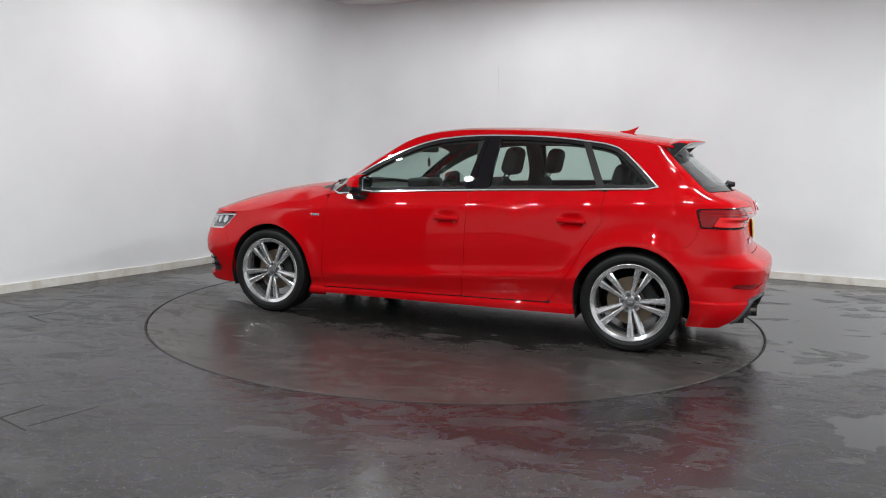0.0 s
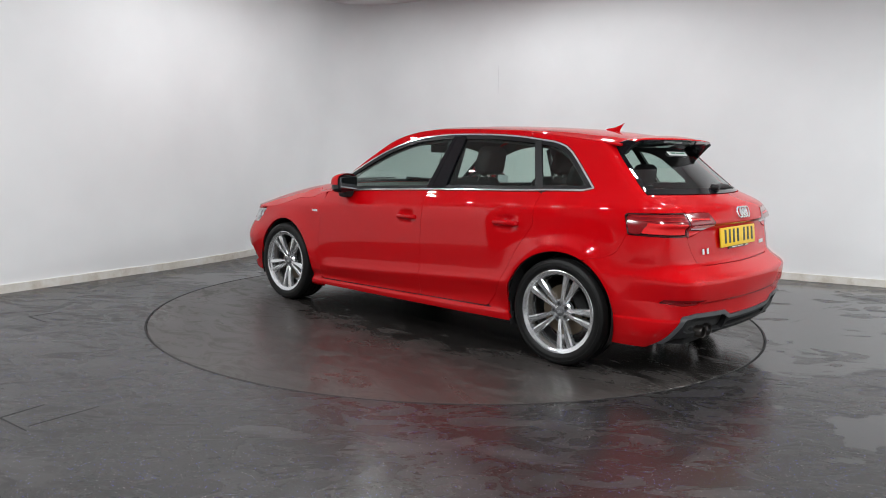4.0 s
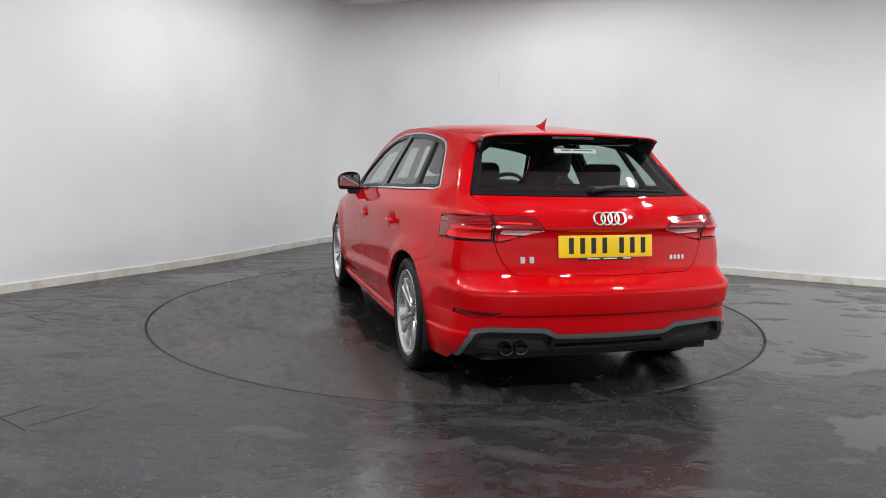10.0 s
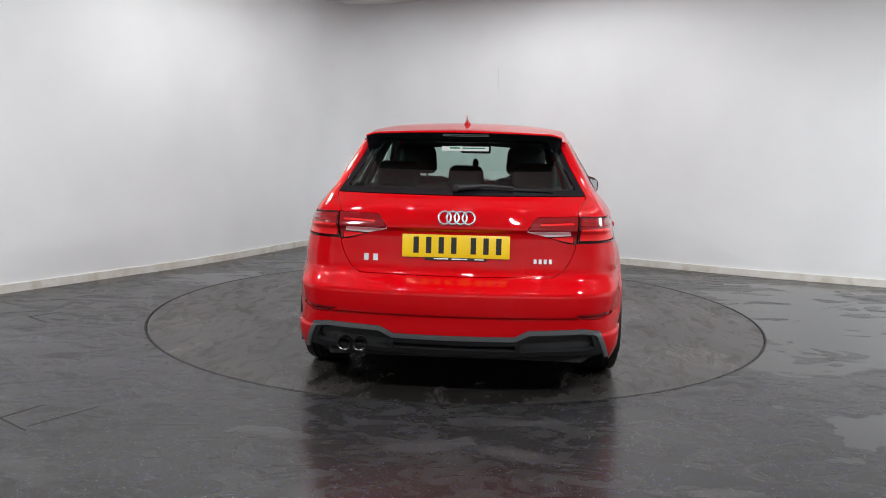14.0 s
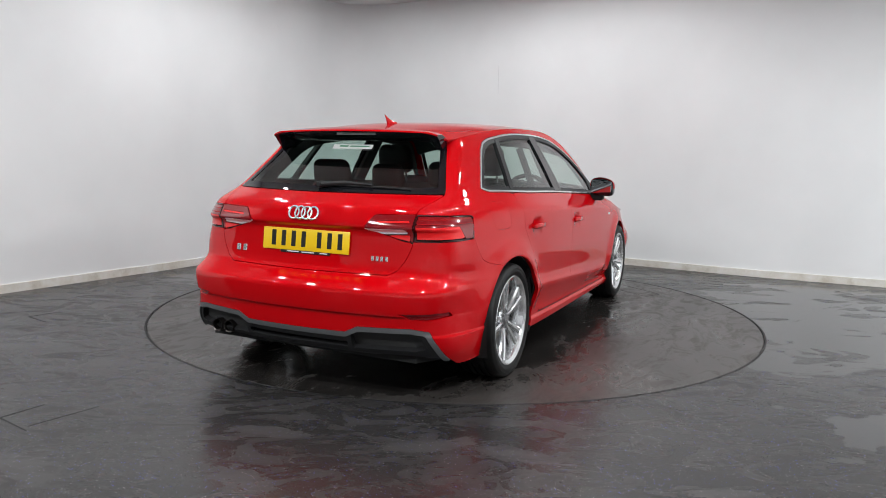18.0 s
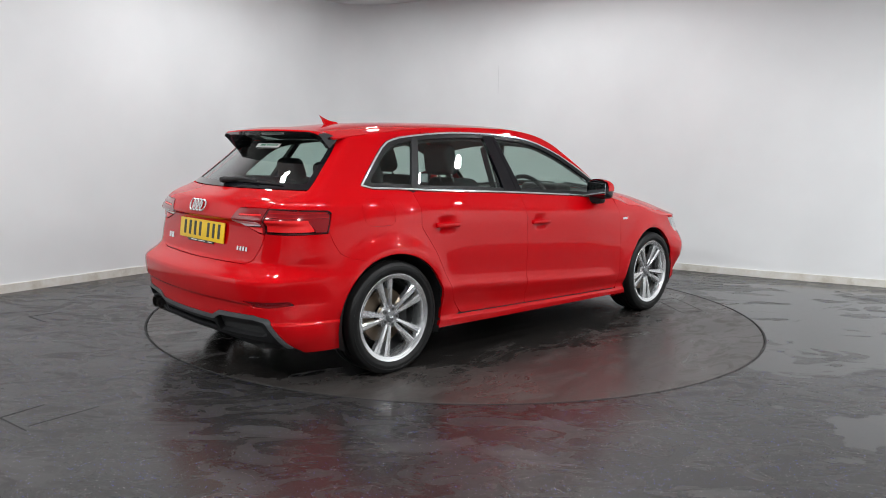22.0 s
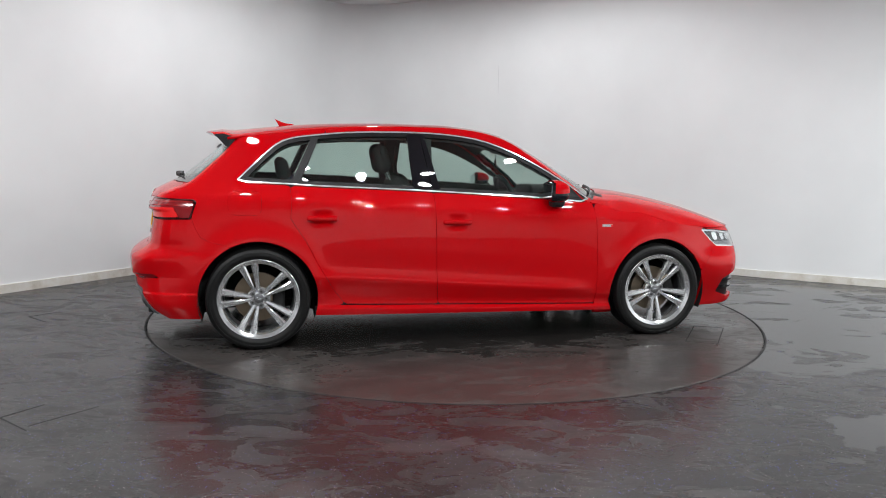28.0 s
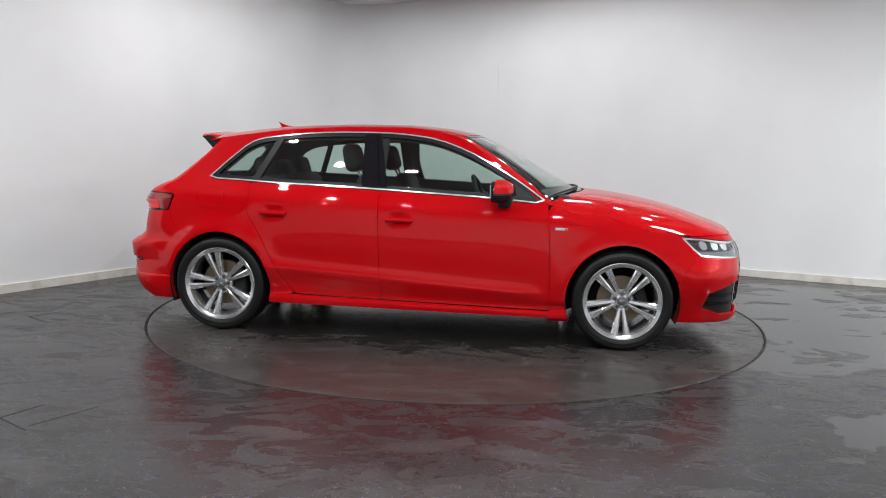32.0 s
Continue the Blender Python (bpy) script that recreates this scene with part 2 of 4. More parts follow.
bmesh.ops.reverse_faces(bm, faces=bm.faces)
tagged(part("ceiling", bm, CEIL_MAT), "pale grey ceiling", "ceiling", kind="structure")


def turntable():
    ob = new("turntable")
    v, f, n, R = [(0, 0, 0)], [], 160, TABLE_R - 0.006
    for r, z in ((R * 0.5, 0), (R - 0.004, 0), (R, -0.004), (R, -0.10)):
        for i in range(n):
            a = 2 * math.pi * i / n
            v.append((r * math.cos(a), r * math.sin(a), z))
    for i in range(n):
        j = (i + 1) % n
        f.append((0, 1 + i, 1 + j))
        for k in range(3):
            f.append((1 + k * n + i, 1 + (k + 1) * n + i, 1 + (k + 1) * n + j, 1 + k * n + j))
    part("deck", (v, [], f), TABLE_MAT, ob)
    return tagged(ob, "round dark vinyl turntable flush with the floor", "turntable")


TABLE = turntable()


def strip(a, b, w, z):
    a, b = Vector(a), Vector(b)
    d = (b - a).normalized()
    n = Vector((-d.y, d.x)) * w / 2
    return [(*(a - n), z), (*(b - n), z), (*(b + n), z), (*(a + n), z)]


def seams(name, lines, w, z, parent, material):
    """Each line a shallow dark joint lying on the deck."""
    for a, b in lines:
        v = strip(a, b, w, z) + strip(a, b, w, z - 0.004)
        part(name, (v, [], [(0, 1, 2, 3), (0, 4, 5, 1), (1, 5, 6, 2), (2, 6, 7, 3), (3, 7, 4, 0)]), material, parent)


JOINT = mat("dark_joint", (0.008, 0.008, 0.008), 0.7)
hatch = [(1.27, -1.27), (1.45, -1.36), (1.76, -0.96), (1.58, -0.87)]
seams("hatch_joint", list(zip(hatch, hatch[1:] + hatch[:1])), 0.006, 0.0012, TABLE, JOINT)
FLOOR = bpy.data.objects["floor"]
seams("floor_joint", [((-3.0, -0.6), (-2.87, -0.42)), ((-3.0, -0.6), (-2.79, -0.75)), ((-2.0, -2.54), (-1.90, -2.36)), ((-2.0, -2.54), (-1.80, -2.68)), ((-1.82, -2.63), (-1.64, -2.37))], 0.006, 0.0012, FLOOR, JOINT)
rim_v, rim_f = disc_ring(TABLE_R - 0.003, TABLE_R + 0.009, 0.001)
rim_v = [(x + RIM_X, y + RIM_Y, z) for x, y, z in rim_v]
tagged(part("turntable_rim", (rim_v, [], rim_f), JOINT), "thin dark edge ring round the turntable", "rim", kind="structure")

# fine vertical joints in the wall lining
FILLER, CRACK = mat("joint_filler", (0.90, 0.90, 0.90), 0.5), mat("joint_shadow", (0.58, 0.58, 0.59), 0.7)
for (x, y), z0, z1, look_of in (((-3.30, 0.81), 1.6, CEIL, FILLER), ((0.51, 3.44), 1.95, 2.27, CRACK), ((-2.18, 3.0), 0.37, 0.52, CRACK)):
    j = min(range(len(WALL) - 1), key=lambda i: (Vector(WALL[i]) - Vector((x, y))).length)
    a, b = Vector(WALL[j]), Vector(WALL[j + 1])
    d = (b - a).normalized()
    p = a + d * (Vector((x, y)) - a).dot(d)
    n = Vector((d.y, -d.x)) * 0.002
    w = 0.004 if look_of is FILLER else 0.002
    q = [p + n - d * w, p + n + d * w]
    v = [(q[0].x, q[0].y, z0), (q[1].x, q[1].y, z0), (q[1].x, q[1].y, z1), (q[0].x, q[0].y, z1)]
    part("wall_joint", (v, [], [(0, 1, 2, 3)]), look_of, bpy.data.objects["wall_north"])


def ceiling_light(x, y, r):
    """A lit flush disc: a turned white ring with a glowing diffuser set into it."""
    ob = tagged(new("ceiling_light"), "round white flush ceiling light, lit; those off the ring are added fill", "ceiling light", "ceiling lights")
    ob.location = (x, y, CEIL)
    prof, n, v, f = [(r * 0.98, -0.002), (r * 1.28, -0.002), (r * 1.26, -0.022), (r * 1.12, -0.036), (r * 0.98, -0.030)], 32, [], []
    for i in range(n):
        a = 2 * math.pi * i / n
        v += [(q * math.cos(a), q * math.sin(a), z) for q, z in prof]
    for i in range(n):
        j = (i + 1) % n
        f += [(5 * i + k, 5 * j + k, 5 * j + (k + 1) % 5, 5 * i + (k + 1) % 5) for k in range(5)]
    smooth(part("ring", (v, [], f), WHITE, ob))
    bm = bmesh.new()
    bmesh.ops.create_cone(bm, cap_ends=True, segments=32, radius1=r * 0.97, radius2=r * 0.97, depth=0.02)
    bmesh.ops.translate(bm, verts=bm.verts, vec=(0, 0, -0.018))
    part("diffuser", bm, GLOW, ob, "glowing white diffuser")


GLOW = mat("lamp_glow", (0.9, 0.9, 0.9), 0.5, emit=(0.97, 0.99, 1.0), power=4.0)
# the added fill lamps get a disc like those of the ring
for lx, ly, lr, power in LAMP_SPOTS:
    ceiling_light(lx, ly, lr)
# ---------- the car's skin: x forward, y to its left, z up; its origin on the ground, midway between the axles ----------
def spline(xs, ys):
    """A smooth curve through knots, with no overshoot; it takes arrays."""
    xs, ys = np.array(xs, float), np.array(ys, float)
    h, d = np.diff(xs), np.diff(ys) / np.diff(xs)
    m = np.zeros(len(xs))
    m[0], m[-1] = d[0], d[-1]
    for i in range(1, len(xs) - 1):
        if d[i - 1] * d[i] > 0:
            w1, w2 = 2 * h[i] + h[i - 1], h[i] + 2 * h[i - 1]
            m[i] = (w1 + w2) / (w1 / d[i - 1] + w2 / d[i])
    def at(x):
        x = np.asarray(x, float)
        i = np.clip(np.searchsorted(xs, x) - 1, 0, len(h) - 1)
        t = (np.clip(x, xs[0], xs[-1]) - xs[i]) / h[i]
        y = (2 * t**3 - 3 * t**2 + 1) * ys[i] + (t**3 - 2 * t**2 + t) * h[i] * m[i] + (3 * t**2 - 2 * t**3) * ys[i + 1] + (t**3 - t**2) * h[i] * m[i + 1]
        return y + np.minimum(x - xs[0], 0) * m[0] + np.maximum(x - xs[-1], 0) * m[-1]
    return at


def step01(a, b, x):
    t = np.clip((x - a) / (b - a), 0, 1)
    return t * t * (3 - 2 * t)


AXLE_F, AXLE_R, HUB_Z = 1.318, -1.318, 0.312
ARCH_R = 0.352
SIDE = spline((0.17, 0.19, 0.225, 0.245, 0.265, 0.33, 0.385, 0.42, 0.46, 0.60, 0.75, 0.835, 0.853, 0.90, 0.952, 1.10, 1.25, 1.33, 1.42),
              (0.835, 0.862, 0.868, 0.858, 0.856, 0.875, 0.892, 0.885, 0.881, 0.889, 0.887, 0.878, 0.872, 0.842, 0.803, 0.728, 0.648, 0.600, 0.54))
SIDE_PLAIN = spline((0.17, 0.22, 0.30, 0.45, 0.60, 0.75, 0.835, 0.853, 0.90), (0.845, 0.862, 0.872, 0.884, 0.890, 0.887, 0.878, 0.872, 0.842))
HANDLES = ((-0.938, 0.802), (-0.099, 0.780))
SHEAR = spline((0.17, 0.25, 0.39, 0.60, 0.86, 1.0, 1.2, 1.4), (0.01, 0.022, 0.07, 0.055, 0.052, 0.05, 0.02, 0.0))
NARROW_R = spline((0.2, 0.5, 0.572, 0.600, 0.70, 0.86, 1.0, 1.2, 1.4), (0.030, 0.038, 0.043, 0.048, 0.057, 0.076, 0.100, 0.10, 0.10))
NARROW_F = spline((0.2, 0.5, 0.7, 0.9, 1.0), (0.045, 0.035, 0.05, 0.06, 0.03))


def width(x, z):
    """Half the car's width at a length and a height."""
    q = z + SHEAR(z) * x
    k = np.where(x > 0, step01(0.93, 0.66, x), step01(1.20, 0.86, -x))
    k = np.maximum(k, step01(0.31, 0.28, z) * step01(1.12, 1.0, np.abs(x)))
    k = np.where(z > 0.86, 1.0, k)
    y = SIDE(q) * k + SIDE_PLAIN(np.minimum(q, 0.9)) * (1 - k)
    for hx, hz in HANDLES:
        y = y - 0.016 * np.exp(-((x - hx) / 0.062) ** 4 - ((z - hz) / 0.042) ** 4)
    y = y - NARROW_R(z) * np.maximum(0, (-x - 0.4) / 1.1) ** 2.2 - NARROW_F(z) * np.maximum(0, (x - 0.45) / 1.1) ** 2.4
    for ax, swell in ((AXLE_F, 0.021), (AXLE_R, 0.027)):
        d = np.hypot(x - ax, z - HUB_Z)
        y = y + swell * np.exp(-((d - ARCH_R - 0.01) / 0.075) ** 2) * step01(0.22, 0.42, z)
    return y + 0.009 * step01(0.356, 0.346, z) * step01(-1.50, -1.75, x)


REAR = spline((0.17, 0.25, 0.34, 0.436, 0.446, 0.54, 0.556, 0.566, 0.618, 0.64, 0.72, 0.80, 0.826, 0.85, 0.90, 0.935, 0.948, 0.975, 1.0, 1.10, 1.20, 1.31, 1.40),
              (-2.00, -2.07, -2.105, -2.114, -2.128, -2.137, -2.133, -2.122, -2.036, -2.015, -2.000, -1.990, -1.994, -2.020, -2.008, -1.992, -1.978, -1.928, -1.876, -1.738, -1.615, -1.50, -1.41))
REAR_BOW = spline((0.2, 0.55, 0.65, 0.82, 0.90, 1.0, 1.2, 1.35), (0.17, 0.17, 0.14, 0.15, 0.22, 0.35, 0.35, 0.30))
REAR_CORNER = spline((0.2, 0.55, 0.70, 0.85, 1.0, 1.3), (0.30, 0.30, 0.26, 0.24, 0.10, 0.08))
NOSE = spline((0.17, 0.20, 0.24, 0.31, 0.48, 0.60, 0.68, 0.73, 0.78, 1.0), (2.10, 2.140, 2.145, 2.142, 2.145, 2.135, 2.10, 2.065, 2.03, 1.96))


def rear_x(y, z):
    return REAR(z) + REAR_BOW(z) * y * y


def nose_x(y, z):
    return NOSE(z) - 0.20 * y * y


def bez(p0, p1, p2, p3, t):
    t = t[..., None]
    return (1 - t) ** 3 * p0 + 3 * t * (1 - t) ** 2 * p1 + 3 * t * t * (1 - t) * p2 + t**3 * p3


def band(s, z):
    """The skin all round: s 0..1 the rear, 1..2 its corner, 2..3 the side, 3..4 the front corner, 4..5 the nose (left half)."""
    s, z = np.broadcast_arrays(np.asarray(s, float), np.asarray(z, float))
    e = 1e-3
    cr = REAR_CORNER(z)
    yc = width(rear_x(0.68 * np.ones_like(z), z) + 0.05, z)
    xa = rear_x(yc, z) + cr
    yb = yc - 0.85 * cr
    cf = 0.42
    yf = width(nose_x(0.75 * np.ones_like(z), z) - 0.05, z)
    xb = nose_x(yf, z) - cf
    yg = yf - 0.75 * cf
    def side(x):
        return np.stack([x, width(x, z), z], -1)
    def rear(y):
        return np.stack([rear_x(y, z), y, z], -1)
    def nose(y):
        return np.stack([nose_x(y, z), y, z], -1)
    def corner(t, a, da, b, db):
        la = np.linalg.norm(b - a, axis=-1, keepdims=True) * 0.50
        da = da / np.linalg.norm(da, axis=-1, keepdims=True)
        db = db / np.linalg.norm(db, axis=-1, keepdims=True)
        return bez(a, a + da * la, b + db * la, b, t)
    out = np.empty(s.shape + (3,))
    p_rear = rear(np.clip(s, 0, 1) * yb)
    p_c1 = corner(np.clip(s - 1, 0, 1), rear(yb), rear(yb + e) - rear(yb), side(xa), side(xa - e) - side(xa))
    p_side = side(xa + (xb - xa) * np.clip(s - 2, 0, 1))
    p_c2 = corner(np.clip(s - 3, 0, 1), side(xb), side(xb + e) - side(xb), nose(yg), nose(yg + e) - nose(yg))
    p_nose = nose(yg * (1 - np.clip(s - 4, 0, 1)))
    for k, p in enumerate((p_rear, p_c1, p_side, p_c2, p_nose)):
        pick = (s >= k) & (s <= k + 1) if k == 4 else (s >= k) & (s < k + 1)
        out[pick] = p[pick]
    return out


TOP = spline((-1.75, -1.55, -1.35, -1.05, -0.75, -0.45, -0.15, 0.10, 0.28, 0.40, 0.60, 0.90, 1.08, 1.13, 1.25, 1.45, 1.70, 1.90, 2.05, 2.15, 2.22),
             (1.30, 1.328, 1.353, 1.384, 1.400, 1.407, 1.405, 1.388, 1.358, 1.322, 1.225, 1.062, 0.972, 0.970, 0.959, 0.930, 0.875, 0.811, 0.754, 0.708, 0.65))
TOP_BOW = spline((-0.2, 0.2, 0.5, 1.0, 1.2, 2.1), (0.0, 0.22, 0.32, 0.42, 0.25, 0.22))
TOP_CROWN = spline((-1.7, -0.5, 0.3, 0.7, 1.1, 1.5, 2.0), (0.045, 0.045, 0.03, 0.02, 0.03, 0.035, 0.010))


def top_z(x, y):
    """The roof, the windscreen and the bonnet, seen from above."""
    y = np.abs(y)
    return TOP(x + TOP_BOW(x) * y * y) - TOP_CROWN(x) * ((y / 0.6) ** 2 * 0.55 + (y / 0.62) ** 6 * 0.45)


def top(x, y):
    x, y = np.broadcast_arrays(np.asarray(x, float), np.asarray(y, float))
    return np.stack([x, y, top_z(x, y)], -1)


def nose_plan(P):
    """Negative inside the nose's rounded plan at each height."""
    x, y, z = P[..., 0], np.abs(P[..., 1]), P[..., 2]
    yf = width(nose_x(0.75 * np.ones_like(z), z) - 0.05, z)
    xb = nose_x(yf, z) - 0.42
    yg = yf - 0.315
    u, v = np.maximum(0, (x - xb) / (nose_x(yg, z) - xb)), np.maximum(0, (y - yg) / (width(xb, z) - yg))
    corner = ((u**2.25 + v**2.25 + 1e-9) ** (1 / 2.25) - 1) * 0.33
    return np.where((u > 0) & (v > 0), corner, np.where(u > 0, x - nose_x(y, z), -0.1))


def poly(points, axes="xz", round_=0):
    """A field over space: the signed distance from an outline that is seen along one axis, negative inside."""
    i, j = "xyz".index(axes[0]), "xyz".index(axes[1])
    q = np.array(points, float)
    for _ in range(round_):
        nxt = np.roll(q, -1, 0)
        q = np.stack([0.75 * q + 0.25 * nxt, 0.25 * q + 0.75 * nxt], 1).reshape(-1, 2)
    a, b = q, np.roll(q, -1, 0)
    def f(P):
        sh = P.shape[:-1]
        p = np.stack([P[..., i].ravel(), P[..., j].ravel()], -1)
        if axes[0] == "y":
            p[:, 0] = np.abs(p[:, 0])
        best, inside = np.full(len(p), 1e9), np.zeros(len(p), bool)
        for u, v in zip(a, b):
            d = v - u
            t = np.clip(((p - u) @ d) / (d @ d + 1e-12), 0, 1)
            best = np.minimum(best, ((p - u - t[:, None] * d) ** 2).sum(1))
            if u[1] != v[1]:
                cross = ((u[1] > p[:, 1]) != (v[1] > p[:, 1])) & (p[:, 0] < (v[0] - u[0]) * (p[:, 1] - u[1]) / (v[1] - u[1]) + u[0])
                inside ^= cross
        r = np.sqrt(best)
        return np.where(inside, -r, r).reshape(sh)
    return f


def grown(f, d):
    return lambda P: f(P) - d


def outside(f):
    return lambda P: -f(P)


def both(*fs):
    return lambda P: np.maximum.reduce([f(P) for f in fs])


def either(*fs):
    return lambda P: np.minimum.reduce([f(P) for f in fs])


def under_top(P):
    return P[..., 2] - top_z(P[..., 0], P[..., 1])


def above(z0, slope=0.0):
    return lambda P: z0 + slope * P[..., 0] - P[..., 2]


def below(z0, slope=0.0):
    return lambda P: P[..., 2] - z0 - slope * P[..., 0]


def ahead(x0):
    return lambda P: x0 - P[..., 0]


def behind(x0):
    return lambda P: P[..., 0] - x0


def line(x0, z0, x1, z1):
    """Negative behind a slanting line that is seen from the side."""
    n = math.hypot(x1 - x0, z1 - z0)
    return lambda P: ((P[..., 0] - x0) * (z1 - z0) - (P[..., 2] - z0) * (x1 - x0)) / n


def arch_field(grow=0.0):
    def f(P):
        r = np.minimum(np.hypot(P[..., 0] - AXLE_F, P[..., 2] - HUB_Z), np.hypot(P[..., 0] - AXLE_R, P[..., 2] - HUB_Z))
        return ARCH_R + grow - r
    return f


NO_ARCH = arch_field()


def skin(name, surf, u, v, step, field, material, parent=None, off=0.0, depth=0.022, gap=0.0, side=1, label="", roll=0.0):
    """One panel: the piece of a surface where the field is negative, with its rim turned inwards.
    u, v: the ranges of the surface's two parameters; step: the mesh width in metres; side -1: mirrored to the car's right, 0: both halves in one."""
    pu, pv = np.linspace(u[0], u[1], 9), np.linspace(v[0], v[1], 9)
    probe = surf(*np.meshgrid(pu, pv, indexing="ij"))
    nu = max(2, int(np.linalg.norm(np.diff(probe, axis=0), axis=-1).sum(0).max() / step))
    nv = max(2, int(np.linalg.norm(np.diff(probe, axis=1), axis=-1).sum(1).max() / step))
    gu, gv = np.linspace(u[0], u[1], nu + 1), np.linspace(v[0], v[1], nv + 1)
    U, V = np.meshgrid(gu, gv, indexing="ij")
    lip = roll if roll > 0 else (0.0018 if material is PAINT and gap > 0 else 0.0)
    F = field(surf(U, V)) + gap + 0.7 * lip
    F = np.where(np.abs(F) < 1e-6, 1e-6, F)
    par, index, faces = [], {}, []
    def node(i, j):
        if (i, j) not in index:
            index[i, j] = len(par)
            par.append((gu[i], gv[j]))
        return index[i, j]
    def cut(i, j, k, l):
        key = (i, j, k, l) if (i, j) < (k, l) else (k, l, i, j)
        if key not in index:
            i, j, k, l = key
            t = F[i, j] / (F[i, j] - F[k, l])
            index[key] = len(par)
            par.append((gu[i] + t * (gu[k] - gu[i]), gv[j] + t * (gv[l] - gv[j])))
        return index[key]
    inside = F < 0
    cells = inside[:-1, :-1] | inside[1:, :-1] | inside[1:, 1:] | inside[:-1, 1:]
    for i, j in zip(*np.nonzero(cells)):
        c = ((i, j), (i + 1, j), (i + 1, j + 1), (i, j + 1))
        face = []
        for k in range(4):
            a, b = c[k], c[(k + 1) % 4]
            if inside[a]:
                face.append(node(*a))
            if inside[a] != inside[b]:
                face.append(cut(*a, *b))
        if len(face) > 2:
            faces.append(face)
    if not faces:
        return None
    par = np.array(par)
    e = 1e-4
    P = surf(par[:, 0], par[:, 1])
    du = surf(np.minimum(par[:, 0] + e, u[1]), par[:, 1]) - surf(np.maximum(par[:, 0] - e, u[0]), par[:, 1])
    dv = surf(par[:, 0], par[:, 1] + e) - surf(par[:, 0], par[:, 1] - e)
    N = np.cross(du, dv)
    N /= np.linalg.norm(N, axis=-1, keepdims=True) + 1e-12
    flip = (N[:, 1].sum() < 0) if surf is band else (N[:, 2].sum() < 0)
    if surf is band and abs(N[:, 1]).mean() < 0.5:
        flip = (N[:, 0] * np.sign(P[:, 0])).sum() < 0
    if flip:
        N, faces = -N, [f[::-1] for f in faces]
    P = P + N * off
    edges = {}
    for f in faces:
        for k in range(len(f)):
            a, b = f[k], f[(k + 1) % len(f)]
            if (b, a) in edges:
                del edges[b, a]
            else:
                edges[a, b] = 1
    verts, norms, nf, fn = list(P), list(N), [list(f) for f in faces], []
    loops = [N[k] for f in faces for k in f]
    if depth > 0:
        # a short rounded lip, then the flange
        down, out = {}, {}
        if lip:
            for a, b in edges:
                w = np.cross(P[b] - P[a], N[a])
                for k in (a, b):
                    out[k] = out.get(k, 0) + w
            brim = {}
            for k, w in out.items():
                w = w / (np.linalg.norm(w) + 1e-12)
                out[k] = w
                brim[k] = len(verts)
                verts.append(P[k] + w * lip * 0.7 - N[k] * lip)
            for a, b in edges:
                nf.append([b, a, brim[a], brim[b]])
                ra, rb = (N[a] + 1.3 * out[a]) / 1.64, (N[b] + 1.3 * out[b]) / 1.64
                loops += [N[b], N[a], ra, rb]
        for a, b in edges:
            t = P[b] - P[a]
            w = np.cross(t, (N[a] + N[b]) / 2)
            w = w / (np.linalg.norm(w) + 1e-12)
            ids = []
            for k in (b, a):
                if k not in down:
                    down[k] = len(verts)
                    verts.append(P[k] - N[k] * depth)
                ids.append(down[k])
            nf.append([brim[b], brim[a], ids[1], ids[0]] if lip else [b, a, ids[1], ids[0]])
            loops += [w] * 4
    sides = (1, -1) if side == 0 else (side,)
    allv, allf, alln = [], [], []
    for sd in sides:
        base = len(allv)
        m = np.array([1, sd, 1])
        allv += [tuple(p * m) for p in verts]
        k = 0
        for f in nf:
            ln = [n * m for n in loops[k:k + len(f)]]
            k += len(f)
            g = [base + q for q in f]
            if sd < 0:
                g, ln = g[::-1], ln[::-1]
            allf.append(g)
            alln += ln
    me = bpy.data.meshes.new(name)
    me.from_pydata(allv, [], allf)
    me.materials.append(material)
    me.shade_smooth()
    me.normals_split_custom_set([tuple(n) for n in alln])
    ob = new(name, me)
    if parent is not None:
        ob.parent = parent
    if label:
        ob["label"] = label
    return ob
# ---------- the car ----------
CAR = tagged(new("car"), "glossy red five-door hatchback car with silver twin-spoke alloy wheels", "car")
SIDE_S = (2.0, 3.0)

# outlines seen from the side (x, z)
DLO_PTS = [(-1.454, 1.011), (-1.155, 1.002), (-0.973, 0.991), (-0.609, 0.98), (-0.246, 0.965), (0.117, 0.947), (0.48, 0.929), (0.86, 0.897),
           (0.70, 1.012), (0.50, 1.135), (0.31, 1.232), (0.109, 1.302), (-0.077, 1.328), (-0.263, 1.339), (-0.449, 1.339), (-0.635, 1.336),
           (-0.821, 1.325), (-1.008, 1.303), (-1.101, 1.29), (-1.195, 1.258), (-1.309, 1.155), (-1.40, 1.065)]
DLO = poly(DLO_PTS, "xz", 1)
PILLAR_B0, PILLAR_B1 = line(-0.366, 0.97, -0.386, 1.33), line(-0.188, 0.96, -0.274, 1.33)
PILLAR_BM = line(-0.243, 0.965, -0.30, 1.33)
PILLAR_C0, PILLAR_C1 = line(-1.125, 1.0, -0.985, 1.30), line(-1.075, 1.0, -0.940, 1.30)
DOOR_F = poly([(-0.239, 1.05), (-0.24, 0.88), (-0.225, 0.42), (-0.21, 0.255), (0.865, 0.232), (0.868, 0.33), (0.86, 0.59), (0.846, 0.86), (0.842, 0.902)], "xz")
DOOR_R = poly([(-0.239, 1.05), (-0.24, 0.88), (-0.225, 0.42), (-0.21, 0.255), (-0.80, 0.27), (-0.87, 0.36), (-0.977, 0.547), (-1.03, 0.655), (-1.126, 0.80), (-1.118, 0.905), (-1.135, 1.05)], "xz")
